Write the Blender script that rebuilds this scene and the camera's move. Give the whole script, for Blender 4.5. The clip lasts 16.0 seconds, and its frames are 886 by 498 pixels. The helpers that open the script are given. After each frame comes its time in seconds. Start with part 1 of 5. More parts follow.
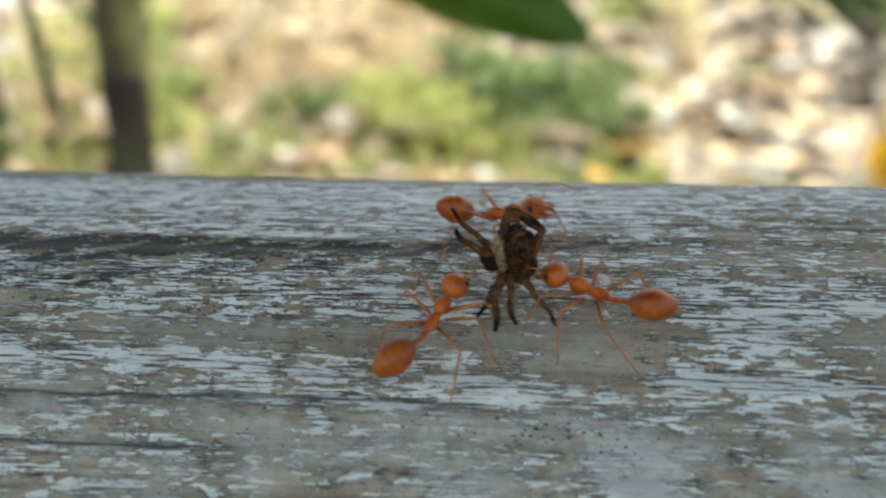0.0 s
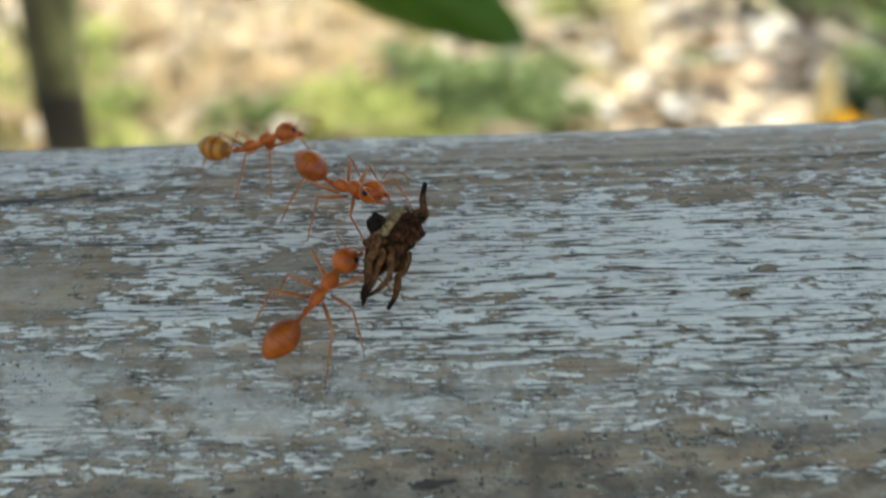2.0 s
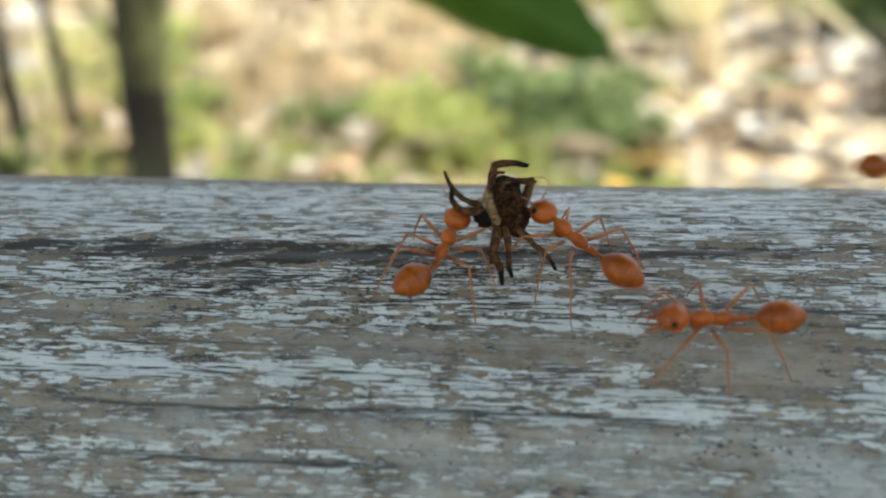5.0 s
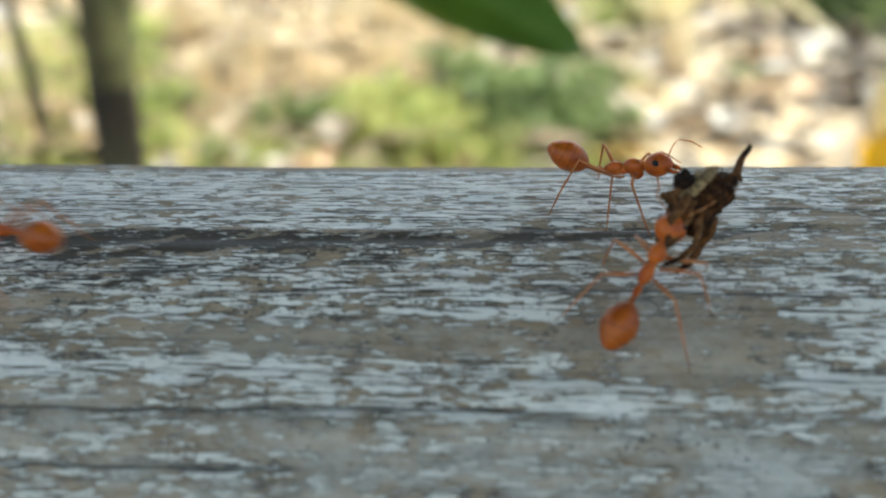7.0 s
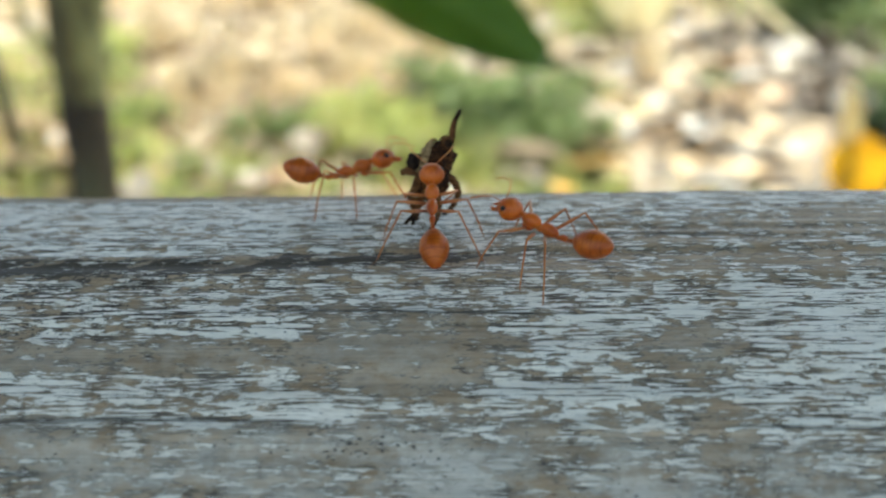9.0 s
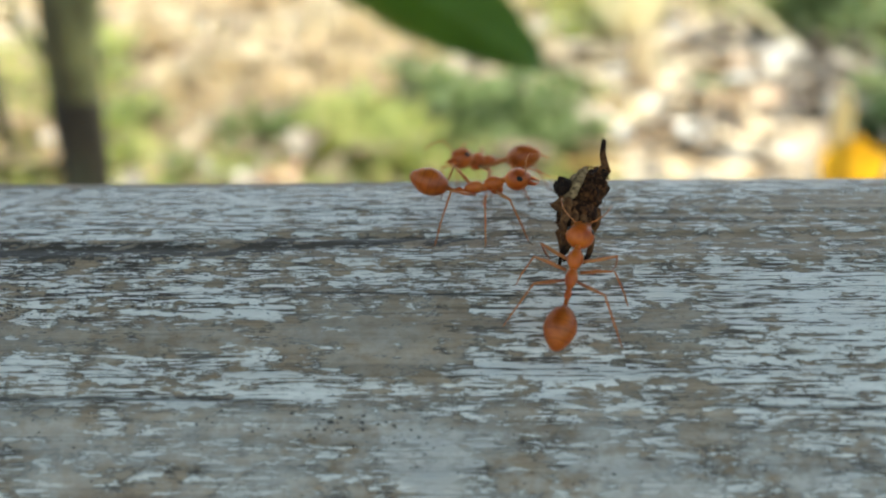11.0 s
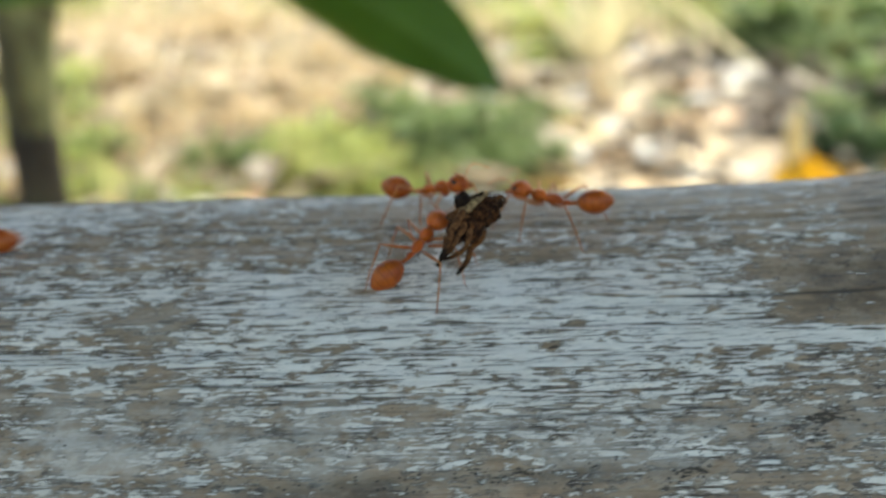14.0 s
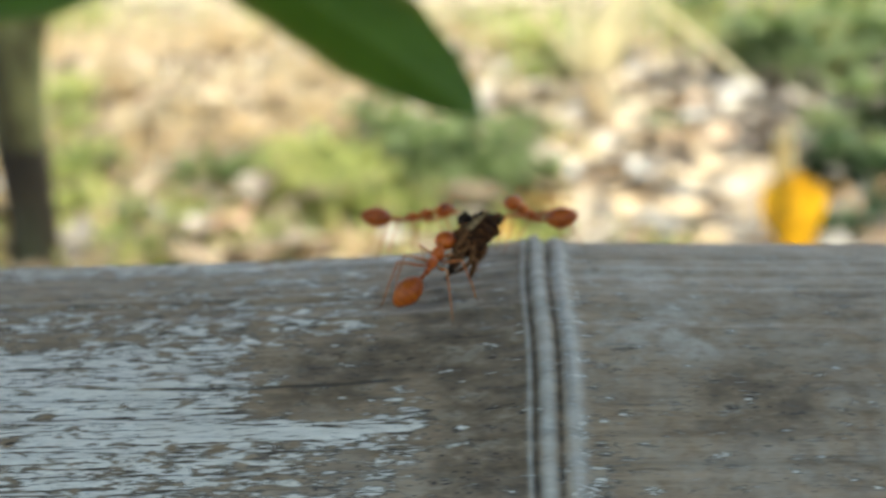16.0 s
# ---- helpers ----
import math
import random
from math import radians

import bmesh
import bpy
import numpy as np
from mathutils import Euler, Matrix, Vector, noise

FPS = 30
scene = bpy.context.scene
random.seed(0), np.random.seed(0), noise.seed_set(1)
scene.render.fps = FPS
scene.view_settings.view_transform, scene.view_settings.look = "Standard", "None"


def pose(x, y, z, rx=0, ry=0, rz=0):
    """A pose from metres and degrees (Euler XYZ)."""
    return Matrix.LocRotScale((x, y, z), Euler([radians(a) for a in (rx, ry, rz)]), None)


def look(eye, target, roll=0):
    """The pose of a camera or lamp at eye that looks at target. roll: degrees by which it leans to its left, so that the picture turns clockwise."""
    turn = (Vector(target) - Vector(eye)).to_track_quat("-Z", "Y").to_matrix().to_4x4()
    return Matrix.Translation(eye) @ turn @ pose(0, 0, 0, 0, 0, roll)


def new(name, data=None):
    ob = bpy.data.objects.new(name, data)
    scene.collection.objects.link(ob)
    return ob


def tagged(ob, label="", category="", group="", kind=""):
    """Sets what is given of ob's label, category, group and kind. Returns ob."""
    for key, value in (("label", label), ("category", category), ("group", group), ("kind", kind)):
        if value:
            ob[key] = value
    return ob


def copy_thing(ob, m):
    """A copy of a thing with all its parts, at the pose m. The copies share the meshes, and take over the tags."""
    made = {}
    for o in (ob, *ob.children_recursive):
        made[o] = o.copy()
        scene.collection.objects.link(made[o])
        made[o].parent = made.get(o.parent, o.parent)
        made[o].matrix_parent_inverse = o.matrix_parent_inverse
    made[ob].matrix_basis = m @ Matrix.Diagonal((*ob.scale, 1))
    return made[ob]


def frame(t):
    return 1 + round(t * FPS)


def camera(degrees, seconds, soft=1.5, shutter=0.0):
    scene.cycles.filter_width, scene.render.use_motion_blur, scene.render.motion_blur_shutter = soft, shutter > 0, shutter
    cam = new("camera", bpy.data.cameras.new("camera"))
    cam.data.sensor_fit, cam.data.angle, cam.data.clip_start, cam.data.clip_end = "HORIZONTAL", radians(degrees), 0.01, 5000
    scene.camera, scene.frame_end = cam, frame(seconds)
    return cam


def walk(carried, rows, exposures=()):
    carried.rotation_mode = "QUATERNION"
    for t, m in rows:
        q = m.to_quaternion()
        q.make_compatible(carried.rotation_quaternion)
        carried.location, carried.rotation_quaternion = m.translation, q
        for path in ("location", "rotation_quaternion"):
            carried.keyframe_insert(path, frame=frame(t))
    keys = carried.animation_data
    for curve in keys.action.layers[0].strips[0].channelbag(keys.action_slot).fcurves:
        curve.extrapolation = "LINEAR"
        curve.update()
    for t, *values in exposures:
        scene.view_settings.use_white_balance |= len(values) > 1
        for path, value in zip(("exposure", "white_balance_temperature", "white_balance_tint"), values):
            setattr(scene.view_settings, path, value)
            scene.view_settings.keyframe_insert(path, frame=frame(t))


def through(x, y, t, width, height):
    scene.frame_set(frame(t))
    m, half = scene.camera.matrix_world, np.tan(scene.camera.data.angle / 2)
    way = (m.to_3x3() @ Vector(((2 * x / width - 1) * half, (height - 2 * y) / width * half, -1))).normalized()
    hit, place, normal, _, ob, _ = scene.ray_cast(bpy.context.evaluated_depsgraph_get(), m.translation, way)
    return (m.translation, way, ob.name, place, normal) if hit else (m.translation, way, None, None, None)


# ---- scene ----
# Weaver ants hauling a dead spider along a weathered bamboo rail, with a sunlit leaf-strewn garden out of focus behind.
cam = camera(48.70, 16.0, soft=2.0, shutter=0.4)
PATH = [
    (0, 0.00001, -0.06228, 0.59717, 70.00, 0.00, 4.09),
    (0.5, 0.00136, -0.06242, 0.59693, 70.14, 0.58, 3.39),
    (1, 0.01094, -0.06312, 0.59500, 69.93, 1.63, 2.21),
    (1.5, 0.01660, -0.06188, 0.59736, 69.98, 1.81, 1.66),
    (2, 0.02985, -0.06596, 0.59453, 70.18, 2.06, 1.06),
    (2.5, 0.03024, -0.07005, 0.59383, 70.34, 1.50, 2.25),
    (3, 0.01705, -0.07047, 0.59684, 71.00, 1.27, 3.93),
    (3.5, 0.00561, -0.06763, 0.59592, 71.42, 1.64, 4.53),
    (4, -0.00312, -0.06284, 0.59663, 71.34, 1.30, 5.15),
    (4.5, -0.00754, -0.06039, 0.59601, 71.02, 0.99, 5.00),
    (4.7, -0.00801, -0.06068, 0.59608, 70.82, 0.63, 5.06),
    (7, -0.00480, -0.05682, 0.59415, 70.44, 0.70, 3.24),
    (7.5, 0.00497, -0.05728, 0.59347, 70.62, 1.07, 2.20),
    (8, 0.01099, -0.05799, 0.59405, 70.77, 1.29, 1.74),
    (8.5, 0.01188, -0.05949, 0.59382, 70.84, 1.28, 1.70),
    (9, 0.00829, -0.06148, 0.59663, 71.05, 1.06, 1.94),
    (9.2, 0.00767, -0.06193, 0.59655, 71.12, 1.09, 2.16),
    (11.5, 0.01029, -0.06253, 0.59573, 71.15, 0.84, 1.32),
    (12, 0.01368, -0.06356, 0.59547, 71.25, 1.04, 0.97),
    (12.5, 0.01889, -0.06596, 0.59462, 71.39, 0.87, 0.71),
    (13, 0.02476, -0.06785, 0.59692, 71.67, 1.11, 0.15),
    (13.5, 0.03159, -0.07023, 0.59569, 71.85, 1.15, -0.02),
    (14, 0.03848, -0.07127, 0.59720, 72.55, 1.44, -0.10),
    (14.5, 0.04501, -0.07125, 0.59872, 72.74, 1.51, -0.09),
    (15, 0.05273, -0.07053, 0.59872, 72.90, 1.38, -0.07),
    (15.5, 0.06090, -0.06891, 0.60024, 73.25, 1.07, 0.24),
    (16, 0.07183, -0.06921, 0.60095, 73.38, 1.32, 0.19),
]

walk(cam, [(t, pose(x, y, z, rx, ry, rz)) for t, x, y, z, rx, ry, rz in PATH], [(0, 1.87, 7100, -2), (4.5, 1.86, 7100, -2), (8.5, 1.93, 7000, -4), (12, 1.91, 7000, -4), (13.5, 1.86, 7050, -3), (14.5, 1.81, 7100, -2), (16, 1.80, 7100, -2)])
# The lens of a phone held close: a small aperture, focused on the ants.
cam.data.dof.use_dof = True
cam.data.dof.focus_distance = 0.0555
cam.data.dof.aperture_fstop = 31

MM = 0.001
RAD = 0.02812      # radius of the bamboo rail
AXIS_Z = 0.55        # height of its axis over the ground

# ---------------------------------------------------------------- light
SUN_ELEVATION, SUN_TURN = radians(56), radians(20)
world = bpy.data.worlds.new("world")
scene.world = world
world.use_nodes = True
wn = world.node_tree.nodes
sky = wn.new("ShaderNodeTexSky")
sky.sky_type = 'NISHITA'
sky.sun_disc = False
sky.sun_elevation = SUN_ELEVATION
sky.sun_rotation = SUN_TURN
sky.dust_density = 1.8
sky.ozone_density = 1.4
wn["Background"].inputs["Strength"].default_value = 0.15
world.node_tree.links.new(sky.outputs[0], wn["Background"].inputs["Color"])
sun_data = bpy.data.lights.new("sun", 'SUN')
sun_data.energy = 2.7
sun_data.angle = radians(0.5)
sun_data.color = (1.0, 0.93, 0.82)
sun = new("sun", sun_data)
SUN_FROM = Vector((math.sin(SUN_TURN) * math.cos(SUN_ELEVATION), math.cos(SUN_TURN) * math.cos(SUN_ELEVATION), math.sin(SUN_ELEVATION)))
sun.matrix_world = look(SUN_FROM * 20, (0, 0, 0))


# ---------------------------------------------------------------- materials
class Mat:
    """A node material with a few shorthands."""

    def __init__(self, name):
        self.m = bpy.data.materials.new(name)
        self.m.use_nodes = True
        self.t = self.m.node_tree
        self.b = self.t.nodes["Principled BSDF"]

    def node(self, kind, **values):
        n = self.t.nodes.new(kind)
        for key, value in values.items():
            n.inputs[key].default_value = value
        return n

    def link(self, a, b):
        self.t.links.new(a, b)

    def coords(self, which="Object", scale=(1, 1, 1)):
        c = self.t.nodes.new("ShaderNodeTexCoord")
        m = self.t.nodes.new("ShaderNodeMapping")
        m.inputs["Scale"].default_value = scale
        self.link(c.outputs[which], m.inputs["Vector"])
        return m.outputs["Vector"]

    def noise(self, vector, scale, detail=4.0, rough=0.55):
        n = self.node("ShaderNodeTexNoise", Scale=scale, Detail=detail, Roughness=rough)
        self.link(vector, n.inputs["Vector"])
        return n.outputs["Fac"]

    def ramp(self, fac, stops):
        r = self.t.nodes.new("ShaderNodeValToRGB")
        e = r.color_ramp.elements
        while len(e) < len(stops):
            e.new(0.5)
        for i, (p, c) in enumerate(stops):
            e[i].position = p
            e[i].color = (*c, 1) if len(c) == 3 else c
        self.link(fac, r.inputs["Fac"])
        return r.outputs["Color"]

    def mix(self, fac, a, b, kind='MIX'):
        n = self.t.nodes.new("ShaderNodeMix")
        n.data_type = 'RGBA'
        n.blend_type = kind
        for value, socket in ((fac, n.inputs[0]), (a, n.inputs[6]), (b, n.inputs[7])):
            if hasattr(value, "links"):
                self.link(value, socket)
            else:
                socket.default_value = (*value, 1) if isinstance(value, tuple) else value
        return n.outputs[2]

    def math(self, op, a, b=0.0):
        n = self.t.nodes.new("ShaderNodeMath")
        n.operation = op
        for value, socket in ((a, n.inputs[0]), (b, n.inputs[1])):
            if hasattr(value, "links"):
                self.link(value, socket)
            else:
                socket.default_value = value
        return n.outputs[0]

    def colour(self, value):
        if hasattr(value, "links"):
            self.link(value, self.b.inputs["Base Color"])
        else:
            self.b.inputs["Base Color"].default_value = (*value, 1)
        return self

    def set(self, **values):
        for key, value in values.items():
            socket = self.b.inputs[key.replace("_", " ")]
            if hasattr(value, "links"):
                self.link(value, socket)
            else:
                socket.default_value = value
        return self

    def bump(self, height, strength, distance):
        n = self.node("ShaderNodeBump", Strength=strength, Distance=distance)
        self.link(height, n.inputs["Height"])
        self.link(n.outputs["Normal"], self.b.inputs["Normal"])
        return self

    def random(self, island=False):
        n = self.t.nodes.new("ShaderNodeNewGeometry" if island else "ShaderNodeObjectInfo")
        return n.outputs["Random Per Island" if island else "Random"]


def ant_material(name, dark, light, bands=False, rings=False):
    k = Mat(name)
    v = k.coords("Object", (1000, 1000, 1000))
    col = k.ramp(k.noise(v, 1.1, 4, 0.6), [(0.36, dark), (0.62, light)])
    if bands or rings:
        w = k.node("ShaderNodeTexWave", Scale=0.48 if bands else 0.62, Distortion=0.6)
        k.link(v, w.inputs["Vector"])
        if bands:
            col = k.mix(k.ramp(w.outputs["Fac"], [(0.22, (0, 0, 0)), (0.62, (0.8, 0.8, 0.8))]), k.mix(0.45, col, (0.14, 0.04, 0.005)), (0.50, 0.19, 0.022))
        else:
            col = k.mix(k.ramp(w.outputs["Fac"], [(0.02, (0.28, 0.28, 0.28)), (0.16, (0, 0, 0))]), col, (0.09, 0.016, 0.003))
    k.colour(col).set(Roughness=0.4, Specular_IOR_Level=0.28, Subsurface_Weight=0.28, Subsurface_Scale=0.0006)
    k.b.inputs["Subsurface Radius"].default_value = (1.0, 0.35, 0.12)
    return k.bump(k.noise(v, 26, 2), 0.2, 0.00002).m


ANT_BODY = ant_material("ant_orange", (0.29, 0.048, 0.0045), (0.48, 0.102, 0.010))
ANT_GASTER = ant_material("ant_gaster", (0.25, 0.044, 0.004), (0.42, 0.094, 0.0085), rings=True)
ANT_BANDED = ant_material("ant_banded", (0.27, 0.08, 0.010), (0.42, 0.14, 0.018), True)
ANT_LEG = ant_material("ant_leg", (0.30, 0.085, 0.022), (0.45, 0.16, 0.05))
ANT_FOOT = ant_material("ant_foot", (0.10, 0.05, 0.02), (0.18, 0.085, 0.035))
EYE_BLACK = Mat("eye_black").colour((0.008, 0.006, 0.005)).set(Roughness=0.4, Specular_IOR_Level=0.25).m


def spider_material(name, dark, light, low=0.46, high=0.70):
    k = Mat(name)
    v = k.coords("Object", (1000, 1000, 1000))
    col = k.ramp(k.noise(v, 2.6, 5, 0.7), [(low, dark), (high, light)])
    return k.colour(col).set(Roughness=0.8, Specular_IOR_Level=0.1).bump(k.noise(v, 14, 3), 0.5, 0.00006).m


SPIDER_BODY = spider_material("spider_brown", (0.016, 0.0058, 0.002), (0.135, 0.050, 0.016))
SPIDER_TAN = spider_material("spider_tan", (0.06, 0.030, 0.013), (0.38, 0.235, 0.11), 0.36, 0.62)
SPIDER_DARK = spider_material("spider_dark", (0.010, 0.005, 0.003), (0.05, 0.026, 0.013))
SPIDER_LEG = spider_material("spider_leg", (0.026, 0.010, 0.0038), (0.18, 0.074, 0.027), 0.38, 0.66)


def shin_material():
    """Brown shins that end in a black foot."""
    k = Mat("spider_shin")
    v = k.coords("Object", (1000, 1000, 1000))
    sep = k.t.nodes.new("ShaderNodeSeparateXYZ")
    k.link(v, sep.inputs[0])
    col = k.ramp(k.noise(v, 2.6, 5, 0.7), [(0.38, (0.028, 0.011, 0.0045)), (0.66, (0.15, 0.062, 0.023))])
    col = k.mix(k.ramp(k.math('MULTIPLY', sep.outputs[0], 0.4), [(0.38, (0, 0, 0)), (0.5, (0.9, 0.9, 0.9))]), col, (0.010, 0.006, 0.004))
    return k.colour(col).set(Roughness=0.8, Specular_IOR_Level=0.1).bump(k.noise(v, 14, 3), 0.5, 0.00006).m


SPIDER_SHIN = shin_material()


def bamboo_material():
    k = Mat("weathered_bamboo")
    v = k.coords("Object", (1000, 1000, 1000))

    def channels(name):
        att = k.t.nodes.new("ShaderNodeAttribute")
        att.attribute_name = name
        sep = k.t.nodes.new("ShaderNodeSeparateColor")
        k.link(att.outputs["Color"], sep.inputs[0])
        return sep.outputs[0], sep.outputs[1], sep.outputs[2]

    cover, brown, soot = channels("wear")
    split, pale, mottle = channels("marks")

    def stretched(sx, syz):
        m = k.t.nodes.new("ShaderNodeMapping")
        m.inputs["Scale"].default_value = (sx, syz, syz)
        k.link(v, m.inputs["Vector"])
        return m.outputs["Vector"]

    def step(value, low, high, top=1.0):
        return k.ramp(value, [(low, (0, 0, 0)), (high, (top, top, top))])

    streak = k.noise(stretched(0.50, 1.55), 1.0, 8, 0.72)
    fine = k.noise(stretched(1.2, 4.6), 1.0, 4, 0.65)
    fibre = k.noise(stretched(0.05, 4.2), 1.0, 4, 0.65)
    scratch = k.noise(stretched(0.30, 5.0), 1.0, 5, 0.65)
    blotch = k.noise(stretched(0.16, 0.3), 1.0, 4, 0.6)
    cloud = k.noise(v, 0.75, 4, 0.65)
    # bare grey-brown wood with fibre lines
    wood = k.ramp(fibre, [(0.30, (0.107, 0.0723, 0.044)), (0.40, (0.251, 0.171, 0.104)), (0.55, (0.332, 0.23, 0.143)), (0.72, (0.449, 0.325, 0.211))])
    wood = k.mix(step(blotch, 0.45, 0.66, 0.6), wood, (0.171, 0.124, 0.0792))
    wood = k.mix(step(k.noise(stretched(0.7, 1.6), 1.0, 5, 0.7), 0.55, 0.66, 0.55), wood, (0.091, 0.0693, 0.0493))
    wood = k.mix(step(cloud, 0.5, 0.72, 0.65), wood, (0.449, 0.381, 0.29))
    wood = k.mix(k.math('MULTIPLY', brown, 0.75), wood, k.mix(fine, (0.268, 0.18, 0.109), (0.46, 0.327, 0.211)))
    wood = k.mix(step(brown, 0.55, 0.85, 0.8), wood, k.mix(fine, (0.107, 0.0752, 0.0458), (0.235, 0.168, 0.107)))
    smudge = k.noise(stretched(0.34, 0.62), 1.0, 6, 0.72)
    wood = k.mix(k.math('MULTIPLY', brown, step(smudge, 0.46, 0.60, 0.75)), wood, (0.0803, 0.0574, 0.037))
    wood = k.mix(k.math('MULTIPLY', brown, k.ramp(smudge, [(0.38, (0.55, 0.55, 0.55)), (0.46, (0, 0, 0))])), wood, (0.385, 0.327, 0.251))
    # thin flaking pale skin left in strips along the fibre
    amount = k.math('ADD', k.math('MULTIPLY', streak, 0.66), k.math('MULTIPLY', fine, 0.34))
    amount = k.math('ADD', amount, k.math('MULTIPLY', k.math('SUBTRACT', cloud, 0.5), 0.20))
    level = k.math('ADD', amount, k.math('MULTIPLY', k.math('SUBTRACT', cover, 0.46), 0.24))
    # the skin tears off in short blocks between cross breaks
    block = k.node("ShaderNodeTexVoronoi", Scale=1.0)
    k.link(stretched(1.05, 2.9), block.inputs["Vector"])
    lot = k.t.nodes.new("ShaderNodeSeparateColor")
    k.link(block.outputs["Color"], lot.inputs[0])
    level = k.math('ADD', level, k.math('MULTIPLY', k.math('SUBTRACT', lot.outputs[0], 0.5), 0.115))
    # thin grey remains of it round the flakes
    wood = k.mix(step(level, 0.43, 0.51, 0.34), wood, (0.51, 0.455, 0.38))
    skin = k.math('MULTIPLY', step(level, 0.487, 0.535), step(k.math('ADD', scratch, k.math('MULTIPLY', k.math('SUBTRACT', cover, 0.5), 0.07)), 0.450, 0.485))
    skin_col = k.mix(fine, (0.55, 0.50, 0.43), k.mix(step(blotch, 0.35, 0.6), (0.86, 0.82, 0.74), (0.97, 0.93, 0.86)))
    col = k.mix(k.math('MULTIPLY', skin, 0.95), wood, skin_col)
    # dirt caught under the skin's torn edges
    edge = k.math('MULTIPLY', step(level, 0.450, 0.485), k.math('SUBTRACT', 1.0, skin))
    col = k.mix(k.math('MULTIPLY', edge, k.math('ADD', k.math('MULTIPLY', soot, 0.3), step(cloud, 0.36, 0.54, 0.85))), col, (0.046, 0.030, 0.019))
    # grey bloom in soft flecks
    col = k.mix(k.math('MULTIPLY', mottle, k.math('ADD', step(k.noise(stretched(0.9, 1.2), 1.0, 5, 0.72), 0.44, 0.60, 0.5), step(k.noise(stretched(0.22, 0.4), 1.0, 3, 0.6), 0.42, 0.58, 0.62))), col, (0.52, 0.472, 0.41))
    # black mould in specks and dashes
    speck = k.node("ShaderNodeTexVoronoi", Scale=2.6)
    k.link(stretched(0.95, 1.3), speck.inputs["Vector"])
    chance = k.t.nodes.new("ShaderNodeSeparateColor")
    k.link(speck.outputs["Color"], chance.inputs[0])
    size = k.math('ADD', k.math('MULTIPLY', k.math('SUBTRACT', 1.0, soot), 0.32), k.math('MULTIPLY', chance.outputs[0], 0.36))
    dots = k.ramp(k.math('ADD', speck.outputs["Distance"], size), [(0.45, (1, 1, 1)), (0.54, (0, 0, 0))])
    col = k.mix(k.math('MULTIPLY', dots, 0.8), col, (0.022, 0.018, 0.015))
    dash = step(k.math('ADD', k.math('MULTIPLY', k.noise(stretched(0.6, 2.0), 1.0, 6, 0.72), 0.5), k.math('MULTIPLY', soot, 0.4)), 0.548, 0.575)
    col = k.mix(k.math('MULTIPLY', dash, k.math('SUBTRACT', 0.92, k.math('MULTIPLY', skin, 0.45))), col, (0.032, 0.022, 0.012))
    # long drying cracks
    hair = k.ramp(k.noise(stretched(0.010, 1.6), 1.0, 2, 0.5), [(0.4935, (0, 0, 0)), (0.499, (1, 1, 1)), (0.5045, (0, 0, 0))])
    crack = k.math('MAXIMUM', k.math('MULTIPLY', hair, 0.5), split)
    col = k.mix(k.math('MULTIPLY', crack, 0.93), col, (0.024, 0.019, 0.016))
    col = k.mix(k.math('MULTIPLY', pale, 0.85), col, k.mix(fine, (0.40, 0.375, 0.335), (0.78, 0.75, 0.69)))
    col = k.mix(1.0, col, (1.0, 0.955, 0.915), 'MULTIPLY')
    k.colour(col).set(Roughness=k.ramp(skin, [(0, (0.66, 0.66, 0.66)), (1, (0.52, 0.52, 0.52))]), Specular_IOR_Level=0.5)
    h = k.math('ADD', k.math('MULTIPLY', skin, 0.6), k.math('ADD', k.math('MULTIPLY', fibre, 0.6), k.math('MULTIPLY', crack, -0.9)))
    return k.bump(h, 0.55, 0.00010).m


BAMBOO = bamboo_material()


def leaf_material(name, stops, island=True, rough=0.5, through=0.0):
    k = Mat(name)
    rnd = k.random(island)
    v = k.coords("Object", (1, 1, 1))
    col = k.ramp(rnd, stops)
    col = k.mix(k.ramp(k.noise(v, 35, 4), [(0.4, (0, 0, 0)), (0.65, (0.5, 0.5, 0.5))]), col, (0.30, 0.20, 0.10), 'MULTIPLY')
    k.colour(col).set(Roughness=rough, Specular_IOR_Level=0.25)
    if through:
        t = k.node("ShaderNodeBsdfTranslucent")
        k.link(col, t.inputs["Color"])
        mx = k.node("ShaderNodeMixShader", Fac=through)
        k.link(k.b.outputs[0], mx.inputs[1])
        k.link(t.outputs[0], mx.inputs[2])
        k.link(mx.outputs[0], k.t.nodes["Material Output"].inputs["Surface"])
    return k.m


DRY = [(0.0, (0.15, 0.12, 0.09)), (0.2, (0.22, 0.195, 0.17)), (0.38, (0.11, 0.08, 0.06)), (0.55, (0.34, 0.32, 0.29)), (0.75, (0.15, 0.11, 0.08)), (0.92, (0.22, 0.16, 0.11)), (1.0, (0.34, 0.19, 0.04))]
LITTER = leaf_material("pale_dry_leaves", DRY, True, 0.85)
BROWN_LITTER = leaf_material("brown_dry_leaves", [(0.0, (0.17, 0.12, 0.07)), (0.3, (0.27, 0.20, 0.12)), (0.55, (0.11, 0.075, 0.045)), (0.75, (0.32, 0.24, 0.15)), (1.0, (0.26, 0.15, 0.07))])
PALE_LEAF = leaf_material("pale_dry_leaf", [(0.0, (0.52, 0.50, 0.47)), (1.0, (0.56, 0.51, 0.45))], False, 0.8)
WHITE_LEAF = leaf_material("white_dry_leaf", [(0.0, (0.62, 0.60, 0.56)), (1.0, (0.70, 0.68, 0.64))], False, 0.8)
